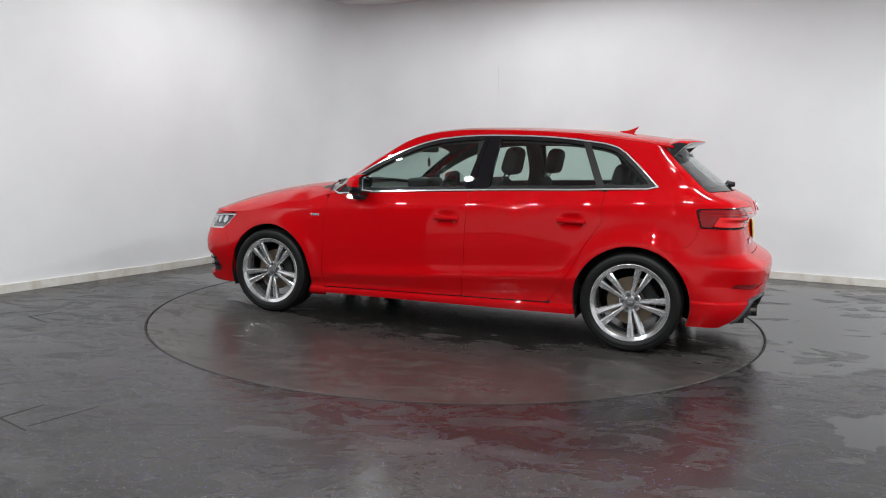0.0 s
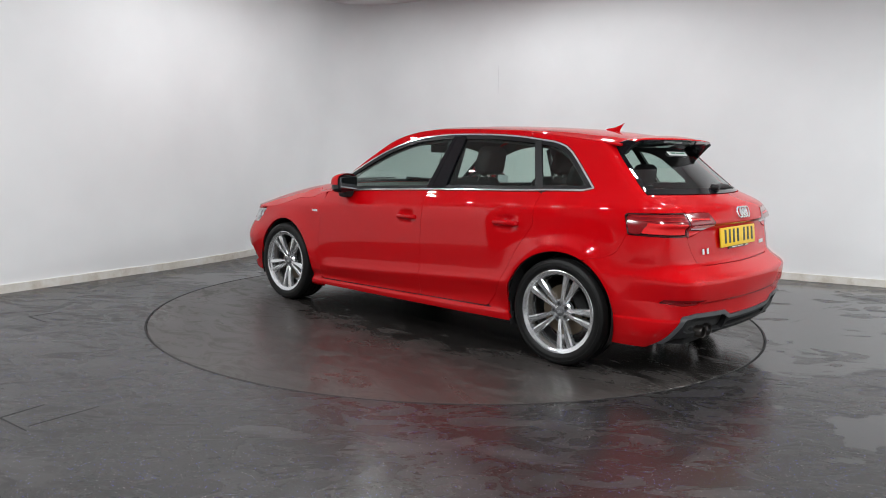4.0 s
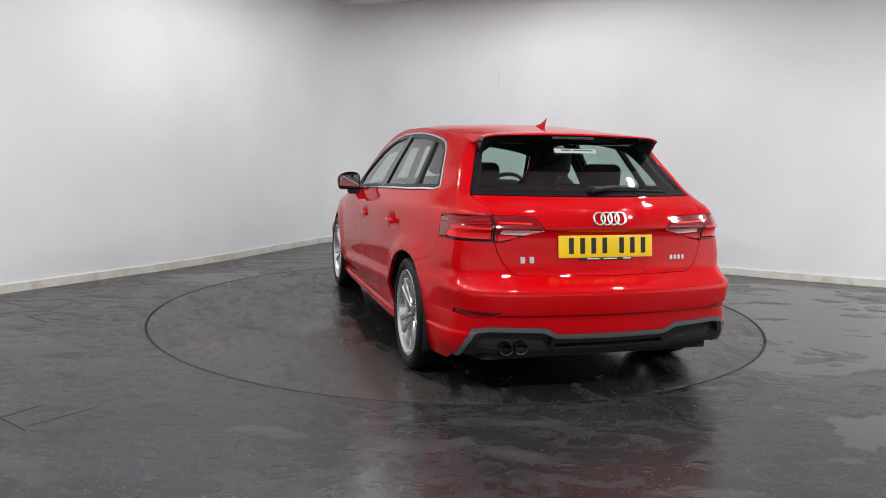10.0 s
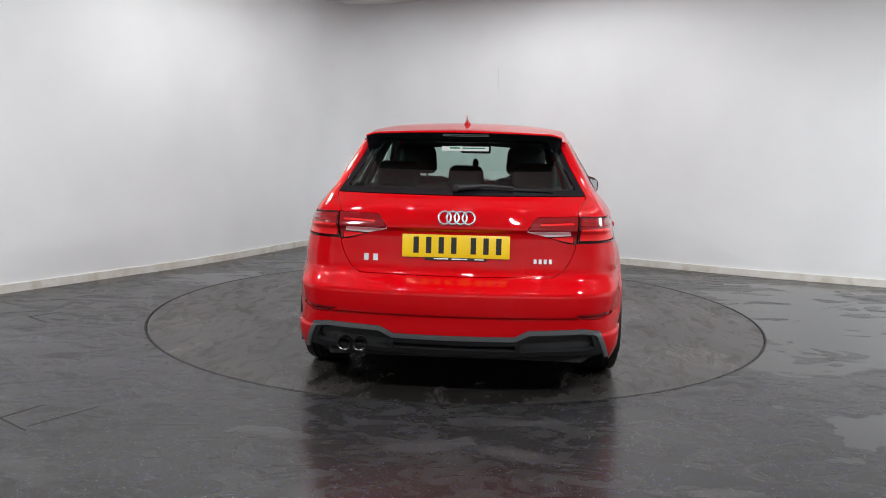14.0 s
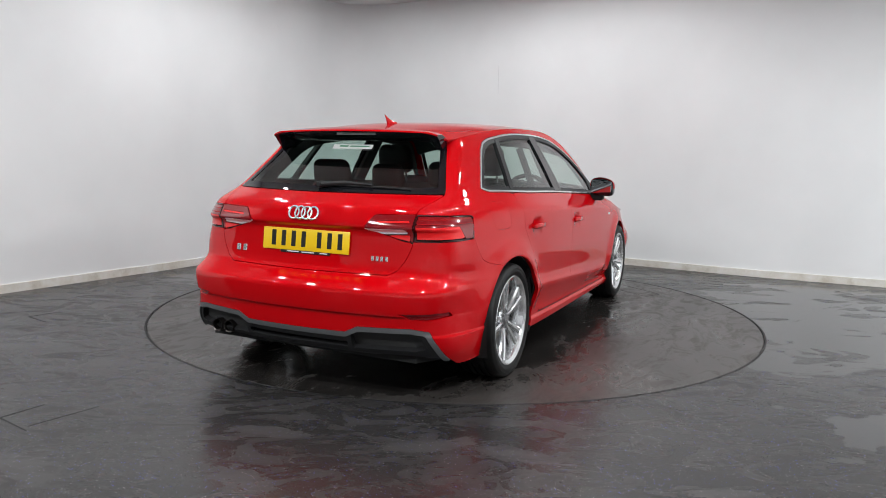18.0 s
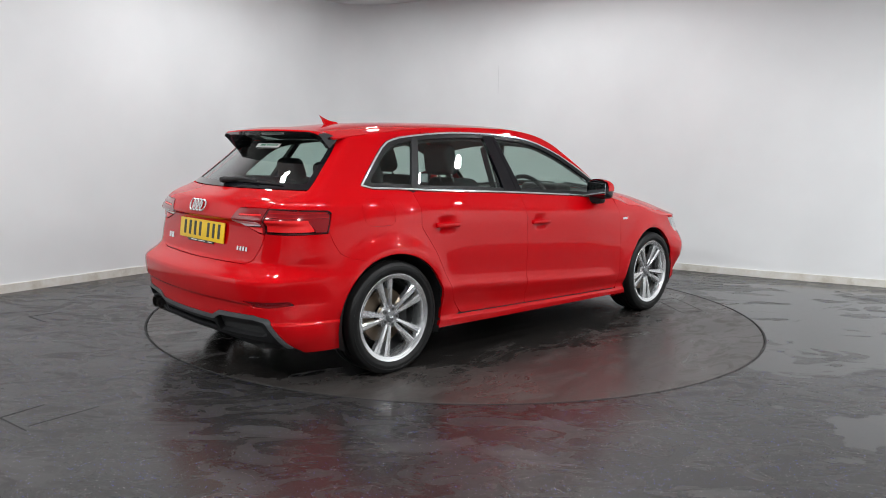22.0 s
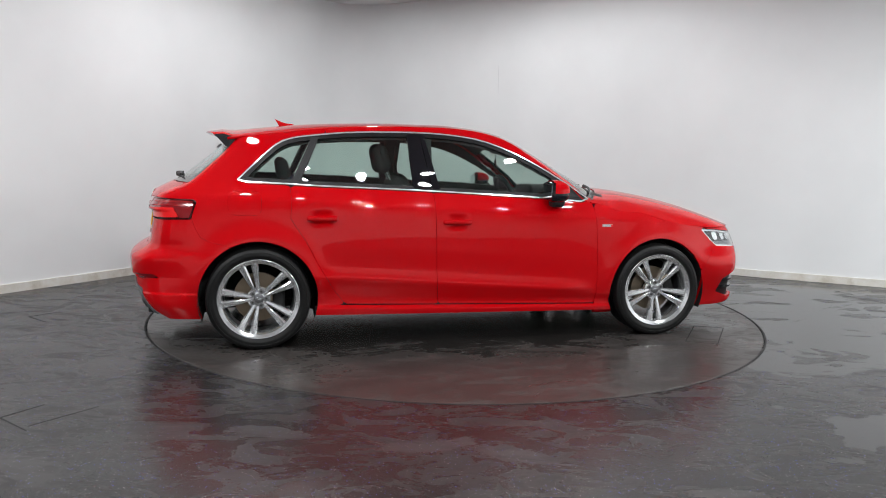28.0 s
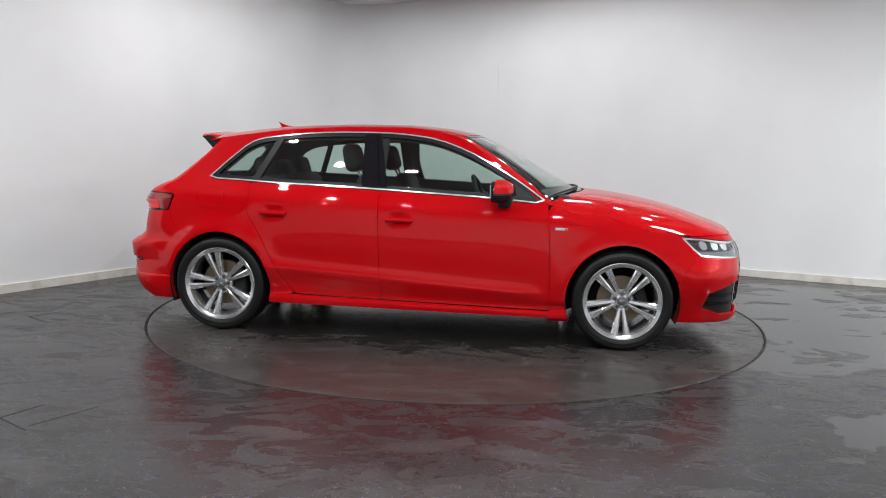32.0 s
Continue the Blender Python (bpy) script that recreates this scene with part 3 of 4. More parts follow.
FENDER = poly([(0.865, 0.10), (0.868, 0.33), (0.86, 0.59), (0.846, 0.86), (0.843, 0.902), (0.93, 0.935), (1.02, 0.985), (1.2, 1.05), (1.86, 0.95), (1.70, 0.73), (1.66, 0.722), (1.73, 0.655), (1.76, 0.60), (1.70, 0.52), (1.66, 0.45), (1.3, 0.3)], "xz")
LAMP_F = poly([(1.66, 0.722), (1.80, 0.715), (2.3, 0.66), (2.3, 0.56), (1.97, 0.592), (1.79, 0.604), (1.73, 0.655)], "xz")
QUARTER = poly([(-0.80, 0.27), (-0.87, 0.36), (-0.977, 0.547), (-1.03, 0.655), (-1.126, 0.80), (-1.118, 0.905), (-1.135, 1.05), (-0.9, 1.1), (-0.9, 1.5),
                (-3.0, 1.5), (-3.0, 0.86), (-1.70, 0.80), (-1.68, 0.74), (-1.645, 0.68), (-1.58, 0.655), (-1.50, 0.64), (-1.3, 0.55), (-1.2, 0.2)], "xz")
FLAP = poly([(-1.46, 0.96), (-1.32, 0.96), (-1.295, 0.935), (-1.295, 0.84), (-1.32, 0.815), (-1.46, 0.815), (-1.49, 0.84), (-1.49, 0.935)], "xz", 1)
INTAKE = poly([(1.86, 0.425), (2.4, 0.465), (2.4, 0.25), (1.79, 0.228)], "xz", 1)
# outlines seen from behind (y, z)
HATCH = poly([(-0.1, 1.5), (0.47, 1.5), (0.50, 1.30), (0.565, 1.15), (0.64, 1.0), (0.585, 0.93), (0.575, 0.76), (0.552, 0.70), (0.515, 0.645), (0.47, 0.622), (-0.1, 0.617)], "yz")
REAR_GLASS = poly([(-0.1, 1.34), (0.47, 1.34), (0.53, 1.27), (0.59, 1.15), (0.66, 1.004), (0.60, 1.002), (-0.1, 1.0)], "yz")
LAMP_R_BACK = poly([(0.385, 0.908), (0.578, 0.912), (0.95, 0.925), (0.95, 0.79), (0.64, 0.768), (0.572, 0.772), (0.337, 0.843)], "yz")
LAMP_R_SIDE = poly([(-1.665, 0.905), (-1.705, 0.79), (-3, 0.75), (-3, 0.95)], "xz")
LAMP_R = both(LAMP_R_BACK, LAMP_R_SIDE)
LAMP_SPLIT = poly([(-0.1, 1.0), (0.585, 1.0), (0.585, 0.93), (0.575, 0.70), (-0.1, 0.70)], "yz")
LAMP_STRIP = poly([(0.335, 0.840), (0.545, 0.843), (0.552, 0.822), (0.43, 0.816)], "yz")
LAMP_BLOCK = poly([(0.594, 0.853), (0.755, 0.858), (0.775, 0.797), (0.65, 0.784), (0.594, 0.788)], "yz")
LAMP_WEDGE = poly([(0.45, 0.811), (0.562, 0.815), (0.562, 0.784), (0.50, 0.797)], "yz")
LAMP_BAR = poly([(0.40, 0.877), (0.56, 0.882), (0.565, 0.874), (0.40, 0.868)], "yz")
DIFF_TOP = [(-0.1, 0.343), (0.290, 0.345), (0.355, 0.377), (0.62, 0.385), (0.70, 0.372), (0.735, 0.30), (0.77, 0.20)]
DIFFUSER = poly(DIFF_TOP + [(0.77, 0.10), (-0.1, 0.10)], "yz")
DIFF_WELL = poly([(0.318, 0.262), (0.318, 0.335), (0.370, 0.357), (0.60, 0.364), (0.66, 0.350), (0.685, 0.285), (0.64, 0.272)], "yz")
DIFF_SLOT = poly([(-0.1, 0.268), (-0.1, 0.300), (0.295, 0.300), (0.295, 0.268)], "yz")
REFLECTOR = poly([(0.565, 0.456), (0.765, 0.460), (0.772, 0.440), (0.70, 0.426), (0.62, 0.428)], "yz")


def build_body():
    for sd in (1, -1):
        skin("front_wing", band, (2.5, 4.3), (0.16, 1.05), 0.016, both(FENDER, under_top, NO_ARCH, outside(LAMP_F)), PAINT, CAR, gap=0.0006, side=sd)
        door = skin("front_door", band, (2.3, 2.9), (0.2, 1.0), 0.016, both(DOOR_F, outside(grown(DLO, 0.004)), above(0.247, -0.022)), PAINT, CAR, gap=0.0013, side=sd)
        skin("window_glass", band, (2.3, 3.0), (0.85, 1.36), 0.025, both(grown(DLO, -0.028), PILLAR_B1_AHEAD), GLASS_SIDE, door, off=-0.010, depth=0, side=sd, label="green-tinted side window glass")
        skin("pillar_cover", band, (2.3, 2.7), (0.9, 1.36), 0.012, both(grown(DLO, -0.013), outside(PILLAR_BM), PILLAR_B1), BLACK_GLOSS, door, off=0.0, gap=0.0015, side=sd)
        door = skin("rear_door", band, (2.0, 2.7), (0.2, 1.05), 0.016, both(DOOR_R, outside(grown(DLO, 0.004)), above(0.247, -0.022)), PAINT, CAR, gap=0.0013, side=sd)
        skin("window_glass", band, (2.0, 2.7), (0.9, 1.36), 0.025, both(grown(DLO, -0.028), PILLAR_B0, outside(PILLAR_C1)), GLASS_SIDE, door, off=-0.010, depth=0, side=sd, label="green-tinted side window glass")
        skin("pillar_cover", band, (2.2, 2.6), (0.9, 1.36), 0.012, both(grown(DLO, -0.013), PILLAR_BM, outside(PILLAR_B0)), BLACK_GLOSS, door, off=0.0, gap=0.0015, side=sd)
        skin("window_divider", band, (2.0, 2.5), (0.9, 1.36), 0.010, both(grown(DLO, -0.013), outside(PILLAR_C0), PILLAR_C1), GREY_DARK, door, off=0.002, side=sd)
        skin("mirror_sail", band, (2.6, 3.0), (0.86, 1.15), 0.010, both(grown(DLO, -0.009), outside(line(0.655, 0.9, 0.60, 1.1))), BLACK_TRIM, CAR, off=-0.004, side=sd)
        skin("side_sill", band, SIDE_S, (0.165, 0.30), 0.013, both(below(0.247, -0.022), above(0.192, -0.01), NO_ARCH), PAINT, CAR, gap=0.001, side=sd)
        holes = [QUARTER, under_top, NO_ARCH, outside(HATCH), outside(LAMP_R), outside(grown(DLO, 0.004))]
        if sd < 0:
            holes.append(outside(FLAP))
        quarter = skin("rear_quarter", band, (0.9, 2.6), (0.2, 1.42), 0.016, both(*holes), PAINT, CAR, gap=0.0006, side=sd)
        if sd < 0:
            skin("fuel_flap", band, (2.0, 2.4), (0.78, 1.0), 0.012, FLAP, PAINT, quarter, gap=0.0008, side=sd)
        skin("quarter_glass", band, (2.0, 2.4), (0.95, 1.36), 0.02, both(grown(DLO, -0.028), PILLAR_C0), GLASS_SIDE, quarter, off=-0.010, depth=0, side=sd, label="small tinted quarter window")
        rail = skin("roof_rail", band, (1.9, 3.0), (0.85, 1.42), 0.013, both(under_top, outside(grown(DLO, 0.004)), outside(QUARTER), outside(FENDER), outside(DOOR_F), above(0.90), lambda P: -P[..., 2] + 0.897 - 0.05 * (P[..., 0] - 0.86)), PAINT, CAR, gap=0.0005, side=sd)
        skin("window_trim", band, (1.8, 3.0), (0.85, 1.40), 0.007, both(grown(DLO, 0.001), outside(grown(DLO, -0.008))), CHROME, CAR, off=0.002, depth=0.008, side=sd, label="bright metal window surround")
        skin("window_seal", band, (1.8, 3.0), (0.85, 1.40), 0.011, both(grown(DLO, -0.008), outside(grown(DLO, -0.030))), SEAL, CAR, off=-0.002, depth=0.012, side=sd)
        outer = both(LAMP_R, outside(grown(LAMP_SPLIT, 0.003)))
        lamp = skin("tail_lamp", band, (0.8, 2.4), (0.74, 0.96), 0.007, both(outer, outside(grown(outer, -0.009))), LAMP_RIM, CAR, gap=0.002, side=sd, off=0.003, label="dark rear lamp rim")
        stripes = [both(above(z0), below(z0 + 0.005)) for z0 in (0.866, 0.886)]
        field = both(grown(outer, -0.009), outside(LAMP_BLOCK), *[outside(f) for f in stripes])
        skin("lamp_lens", band, (0.8, 2.4), (0.74, 0.96), 0.008, field, LAMP_DEEP, lamp, side=sd, off=0.002, label="smoked red rear lamp lens")
        for f in stripes:
            skin("light_bar", band, (0.8, 2.4), (0.85, 0.90), 0.006, both(grown(outer, -0.016), f), LAMP_MID, lamp, side=sd, off=0.004, depth=0.01)
        skin("lamp_block", band, (0.8, 2.4), (0.74, 0.9), 0.008, both(LAMP_BLOCK, grown(outer, -0.012)), LAMP_RED, lamp, gap=0.001, side=sd, off=0.0025, label="bright red rear light block")
        head = skin("headlamp", band, (2.6, 4.5), (0.5, 0.76), 0.010, both(LAMP_F, under_top), GLASS_CLEAR, CAR, gap=0.002, depth=0, side=sd, label="clear headlamp lens")
        skin("lamp_housing", band, (2.6, 4.5), (0.5, 0.76), 0.012, both(grown(LAMP_F, 0.004), under_top), HOUSING, head, off=-0.05, depth=0, side=sd)
        skin("lamp_rim", band, (2.6, 4.5), (0.5, 0.76), 0.008, both(grown(LAMP_F, -0.002), under_top, outside(grown(LAMP_F, -0.012))), LAMP_CLEAR, head, off=-0.012, depth=0.03, side=sd, label="white daytime light strip")
        skin("headlamp_shadow", band, (2.6, 4.0), (0.5, 0.76), 0.008, both(grown(LAMP_F, -0.016), below(0.638), under_top), GREY_TRIM, head, off=-0.020, depth=0.02, side=sd)
        for lx in (1.775, 1.855, 1.925):
            lens = poly([(lx, 0.702), (lx + 0.05, 0.700), (lx + 0.068, 0.646), (lx + 0.022, 0.646)], "xz", 1)
            skin("lamp_reflector", band, (2.6, 4.2), (0.6, 0.74), 0.006, lens, CHROME, head, off=-0.026, depth=0.02, side=sd)
    gate = skin("tailgate", band, (0, 1.99), (0.6, 1.42), 0.011, both(HATCH, outside(REAR_GLASS), outside(LAMP_R), under_top), PAINT, CAR, gap=0.0022, side=0)
    skin("rear_window", band, (0, 1.99), (0.95, 1.38), 0.02, both(grown(both(REAR_GLASS, HATCH), -0.032), below(1.30)), GLASS_REAR, gate, off=-0.004, depth=0, side=0, label="green-tinted rear window glass")
    skin("window_border", band, (0, 1.99), (0.95, 1.38), 0.011, both(REAR_GLASS, HATCH, outside(both(grown(both(REAR_GLASS, HATCH), -0.032), below(1.30))), under_top), BLACK_GLOSS, gate, gap=0.002, off=-0.001, depth=0.02, side=0, label="black ceramic border of the rear window")
    for sd in (1, -1):
        inner = both(LAMP_R, LAMP_SPLIT)
        lid = skin("gate_lamp", band, (0.2, 1.9), (0.74, 0.96), 0.009, both(inner, outside(LAMP_STRIP), outside(LAMP_WEDGE), outside(LAMP_BAR)), LAMP_DEEP, gate, gap=0.002, side=sd, off=0.003, label="smoked red lamp lens on the tailgate")
        skin("lamp_wedge", band, (0.2, 1.9), (0.76, 0.84), 0.006, LAMP_WEDGE, LAMP_RED, lid, side=sd, off=0.0035, depth=0.012, label="bright red light wedge")
        skin("light_bar", band, (0.2, 1.9), (0.84, 0.90), 0.005, LAMP_BAR, LAMP_RED, lid, side=sd, off=0.0035, depth=0.012, label="bright red light bar")
        skin("lamp_strip", band, (0.2, 1.9), (0.80, 0.86), 0.006, LAMP_STRIP, LAMP_CLEAR, gate, side=sd, off=0.004, depth=0.012, label="clear reversing light strip")
    bump = both(above(0.19), outside(QUARTER), outside(HATCH), outside(LAMP_R), behind(-1.35), NO_ARCH, below(0.86), outside(DIFFUSER), outside(REFLECTOR))
    bumper = skin("rear_bumper", band, (0, 2.5), (0.16, 0.86), 0.010, bump, PAINT, CAR, gap=0.0004, side=0)
    valance = both(DIFFUSER, above(0.245), behind(-1.7))
    skin("diffuser", band, (0, 2.2), (0.2, 0.42), 0.010, both(valance, outside(DIFF_WELL), outside(DIFF_SLOT)), BLACK_TRIM, bumper, off=-0.002, depth=0.05, side=0, label="black plastic diffuser")
    skin("diffuser_trim", band, (0, 2.2), (0.2, 0.42), 0.009, both(DIFFUSER, outside(grown(DIFFUSER, -0.024)), above(0.22), behind(-1.7)), GREY_TRIM, bumper, off=0.004, depth=0.03, gap=0.001, side=0, label="grey diffuser edge trim")
    skin("diffuser_well", band, (0, 2.2), (0.2, 0.42), 0.015, valance, DARK, bumper, off=-0.045, depth=0, side=0)
    for sd in (1, -1):
        skin("reflector", band, (0.6, 2.2), (0.4, 0.48), 0.008, both(REFLECTOR, behind(-1.7)), LAMP_DEEP, bumper, gap=0.0015, off=-0.008, side=sd, label="red bumper reflector")
    nose = both(above(0.18), outside(FENDER), outside(LAMP_F), ahead(1.5), NO_ARCH, under_top, outside(INTAKE), outside(GRILLE))
    fb = skin("front_bumper", band, (2.6, 5.0), (0.16, 0.92), 0.016, nose, PAINT, CAR, gap=0.0004, side=0)
    for sd in (1, -1):
        skin("air_intake", band, (3.0, 4.9), (0.2, 0.45), 0.012, both(INTAKE, outside(GRILLE)), BLACK_TRIM, fb, off=-0.03, depth=0, side=sd, label="black honeycomb air intake")
        for zz in (0.30, 0.355):
            skin("intake_slat", band, (3.0, 4.9), (0.2, 0.45), 0.008, both(INTAKE, outside(GRILLE), above(zz - 0.006), below(zz + 0.006)), BLACK_GLOSS, fb, off=-0.012, depth=0.02, side=sd)
    skin("grille", band, (3.6, 5.0), (0.2, 0.75), 0.016, GRILLE, BLACK_GLOSS, fb, off=-0.02, depth=0, side=0, label="black front grille")
    skin("grille_frame", band, (3.6, 5.0), (0.2, 0.75), 0.010, both(grown(GRILLE, 0.006), outside(grown(GRILLE, -0.014))), BLACK_GLOSS, fb, off=0.005, depth=0.02, side=0)
    inside_sides = lambda P: np.abs(P[..., 1]) - width(P[..., 0], P[..., 2]) - 0.002
    rows = lambda x0: (lambda P: P[..., 0] + TOP_BOW(P[..., 0]) * P[..., 1] ** 2 - x0)
    nose_end = lambda P: nose_plan(P) - 0.001
    skin("roof", top, (-1.50, 0.5), (-0.75, 0.75), 0.018, both(inside_sides, rows(0.345)), PAINT, CAR, depth=0.01)
    pane = lambda d: (lambda P: np.abs(P[..., 1]) - width(P[..., 0], P[..., 2]) + d)
    skin("windscreen", top, (0.0, 1.2), (-0.85, 0.85), 0.022, both(pane(0.080), outside(rows(0.375)), rows(1.04)), GLASS_SIDE, CAR, off=-0.004, depth=0, label="green-tinted windscreen")
    skin("windscreen_border", top, (0.0, 1.2), (-0.85, 0.85), 0.016, both(pane(0.056), outside(rows(0.348)), rows(1.085), outside(both(pane(0.080), outside(rows(0.375)), rows(1.04)))), BLACK_GLOSS, CAR, off=-0.002, depth=0.01, label="black windscreen border")
    for sd in (1, -1):
        skin("windscreen_pillar", top, (0.0, 1.2), (0.3, 0.95), 0.012, both(inside_sides, outside(pane(0.054)), outside(rows(0.345)), rows(1.085)), PAINT, CAR, depth=0.008, side=sd)
    bonnet_side = lambda P: np.abs(P[..., 1]) - np.minimum(width(P[..., 0], P[..., 2]) + 0.002, 0.745 - 0.10 * (P[..., 0] - 1.0))
    skin("bonnet", top, (0.8, 2.2), (-0.9, 0.9), 0.018, both(bonnet_side, inside_sides, outside(rows(1.10)), nose_end), PAINT, CAR, gap=0.001, depth=0.02)
    for sd in (1, -1):
        skin("wing_top", top, (0.8, 2.0), (0.5, 0.95) , 0.014, both(inside_sides, outside(bonnet_side), outside(rows(1.085)), nose_end), PAINT, CAR, gap=0.001, depth=0.01, side=sd)
    skin("cowl_panel", top, (0.7, 1.3), (-0.8, 0.8), 0.02, both(inside_sides, outside(rows(1.03)), grown(rows(1.10), 0.02), bonnet_side), BLACK_TRIM, CAR, off=-0.012, depth=0)
    # what lies behind the panels: the dark inner shell, the lining and the floor pan
    shell = both(NO_ARCH, lambda P: under_top(P) + 0.012, outside(grown(DLO, -0.036)), outside(both(grown(both(REAR_GLASS, HATCH), -0.032), below(1.30))), below(1.42))
    skin("inner_shell", band, (0, 4.0), (0.20, 1.40), 0.03, shell, LINING, CAR, off=-0.032, depth=0, side=0)
    skin("headlining", top, (-1.45, 0.45), (-0.62, 0.62), 0.05, lambda P: np.abs(P[..., 1]) - width(P[..., 0], P[..., 2]) + 0.03, LINING, CAR, off=-0.03, depth=0)


PILLAR_B1_AHEAD = outside(PILLAR_B1)
GRILLE = poly([(-0.1, 0.66), (0.40, 0.66), (0.53, 0.52), (0.47, 0.34), (0.36, 0.27), (-0.1, 0.27)], "yz")
GRILLE = both(GRILLE, ahead(1.6))
LAMP_MID = mat("mid_red_lens", (0.36, 0.006, 0.009), 0.2, 0.0, 1.0, 0.1)
LAMP_RIM = mat("lamp_rim_red", (0.035, 0.002, 0.003), 0.2, 0.0, 1.0)
HOUSING = mat("lamp_housing_grey", (0.20, 0.205, 0.21), 0.3, 0.5)
GREY_DARK = mat("dark_grey_frame", (0.016, 0.016, 0.017), 0.42, spec=0.25)
LINING.node_tree.nodes["Principled BSDF"].inputs["Base Color"].default_value = (0.035, 0.035, 0.035, 1)
build_body()
# ---------- solid pieces of the car ----------
def solid(name, bm, material, parent, m=None, label="", auto=35):
    if m is not None:
        bm.transform(m)
    ob = part(name, bm, material, parent, label)
    smooth(ob, auto)
    return ob


def rbox(sx, sy, sz, bevel=0.01, seg=3, taper=0.0, cut=0):
    """A rounded block about the origin; taper narrows its top."""
    bm = bmesh.new()
    bmesh.ops.create_cube(bm, size=1)
    for v in bm.verts:
        k = 1 - taper * (v.co.z + 0.5)
        v.co = Vector((v.co.x * sx * k, v.co.y * sy * k, v.co.z * sz))
    if bevel > 0:
        bmesh.ops.bevel(bm, geom=bm.edges[:], offset=bevel, segments=seg, affect="EDGES", profile=0.5)
    return bm


def lathe(profile, n=48, axis="y", a0=0.0, a1=2 * math.pi):
    """A turned body: (radius, along the axis) pairs."""
    bm = bmesh.new()
    full = abs(a1 - a0 - 2 * math.pi) < 1e-6
    rings = []
    for i in range(n if full else n + 1):
        a = a0 + (a1 - a0) * i / n
        rings.append([bm.verts.new((r * math.sin(a), y, r * math.cos(a)) if axis == "y" else (y, r * math.sin(a), r * math.cos(a)) if axis == "x" else (r * math.cos(a), r * math.sin(a), y)) for r, y in profile])
    for i in range(len(rings) if full else len(rings) - 1):
        p, q = rings[i], rings[(i + 1) % len(rings)]
        for k in range(len(profile) - 1):
            bm.faces.new((p[k], q[k], q[k + 1], p[k + 1]))
    bmesh.ops.remove_doubles(bm, verts=bm.verts, dist=1e-5)
    bmesh.ops.recalc_face_normals(bm, faces=bm.faces)
    return bm


def tube(pts, r, n=10, closed=False):
    """A round bar along points."""
    bm = bmesh.new()
    pts = [Vector(p) for p in pts]
    rings, up = [], Vector((0.13, 0.21, 1)).normalized()
    m = len(pts)
    for i, p in enumerate(pts):
        d = (pts[(i + 1) % m] - pts[i - 1]) if closed else (pts[min(i + 1, m - 1)] - pts[max(i - 1, 0)])
        d.normalize()
        a = d.cross(up).normalized()
        b = a.cross(d)
        rr = r[i] if isinstance(r, (list, tuple)) else r
        rings.append([bm.verts.new(p + rr * (math.cos(2 * math.pi * k / n) * a + math.sin(2 * math.pi * k / n) * b)) for k in range(n)])
    for i in range(m if closed else m - 1):
        p, q = rings[i], rings[(i + 1) % m]
        for k in range(n):
            bm.faces.new((p[k], p[(k + 1) % n], q[(k + 1) % n], q[k]))
    if not closed:
        bm.faces.new(rings[0][::-1])
        bm.faces.new(rings[-1])
    bmesh.ops.recalc_face_normals(bm, faces=bm.faces)
    return bm


def named(name):
    """The parts of the car by that name, left one first."""
    return [o for o in CAR.children_recursive if o.name.split(".")[0] == name]


def door_handles():
    for (hx, hz), door in ((HANDLES[1], "front_door"), (HANDLES[0], "rear_door")):
        for sd, d in zip((1, -1), named(door)):
            y = float(width(hx + 0.12, hz)) + 0.016
            bm = rbox(0.185, 0.022, 0.034, 0.010, 3)
            for v in bm.verts:
                v.co.y += -0.012 * (v.co.x / 0.09) ** 2
                v.co.z *= 1 - 0.15 * (v.co.x / 0.09) ** 2
            solid("door_handle", bm, PAINT, d, pose(hx, sd * y, hz) @ Matrix.Diagonal((1, sd, 1, 1)))
            for dx in (-0.075, 0.075):
                solid("handle_foot", rbox(0.03, 0.03, 0.026, 0.006, 2), PAINT, d, pose(hx + dx, sd * (y - 0.016), hz))
    for d in named("door_handle") + named("handle_foot"):
        d.data.flip_normals() if d.data.polygons and d.data.vertices[0].co.y < 0 and "door_handle" in d.name else None


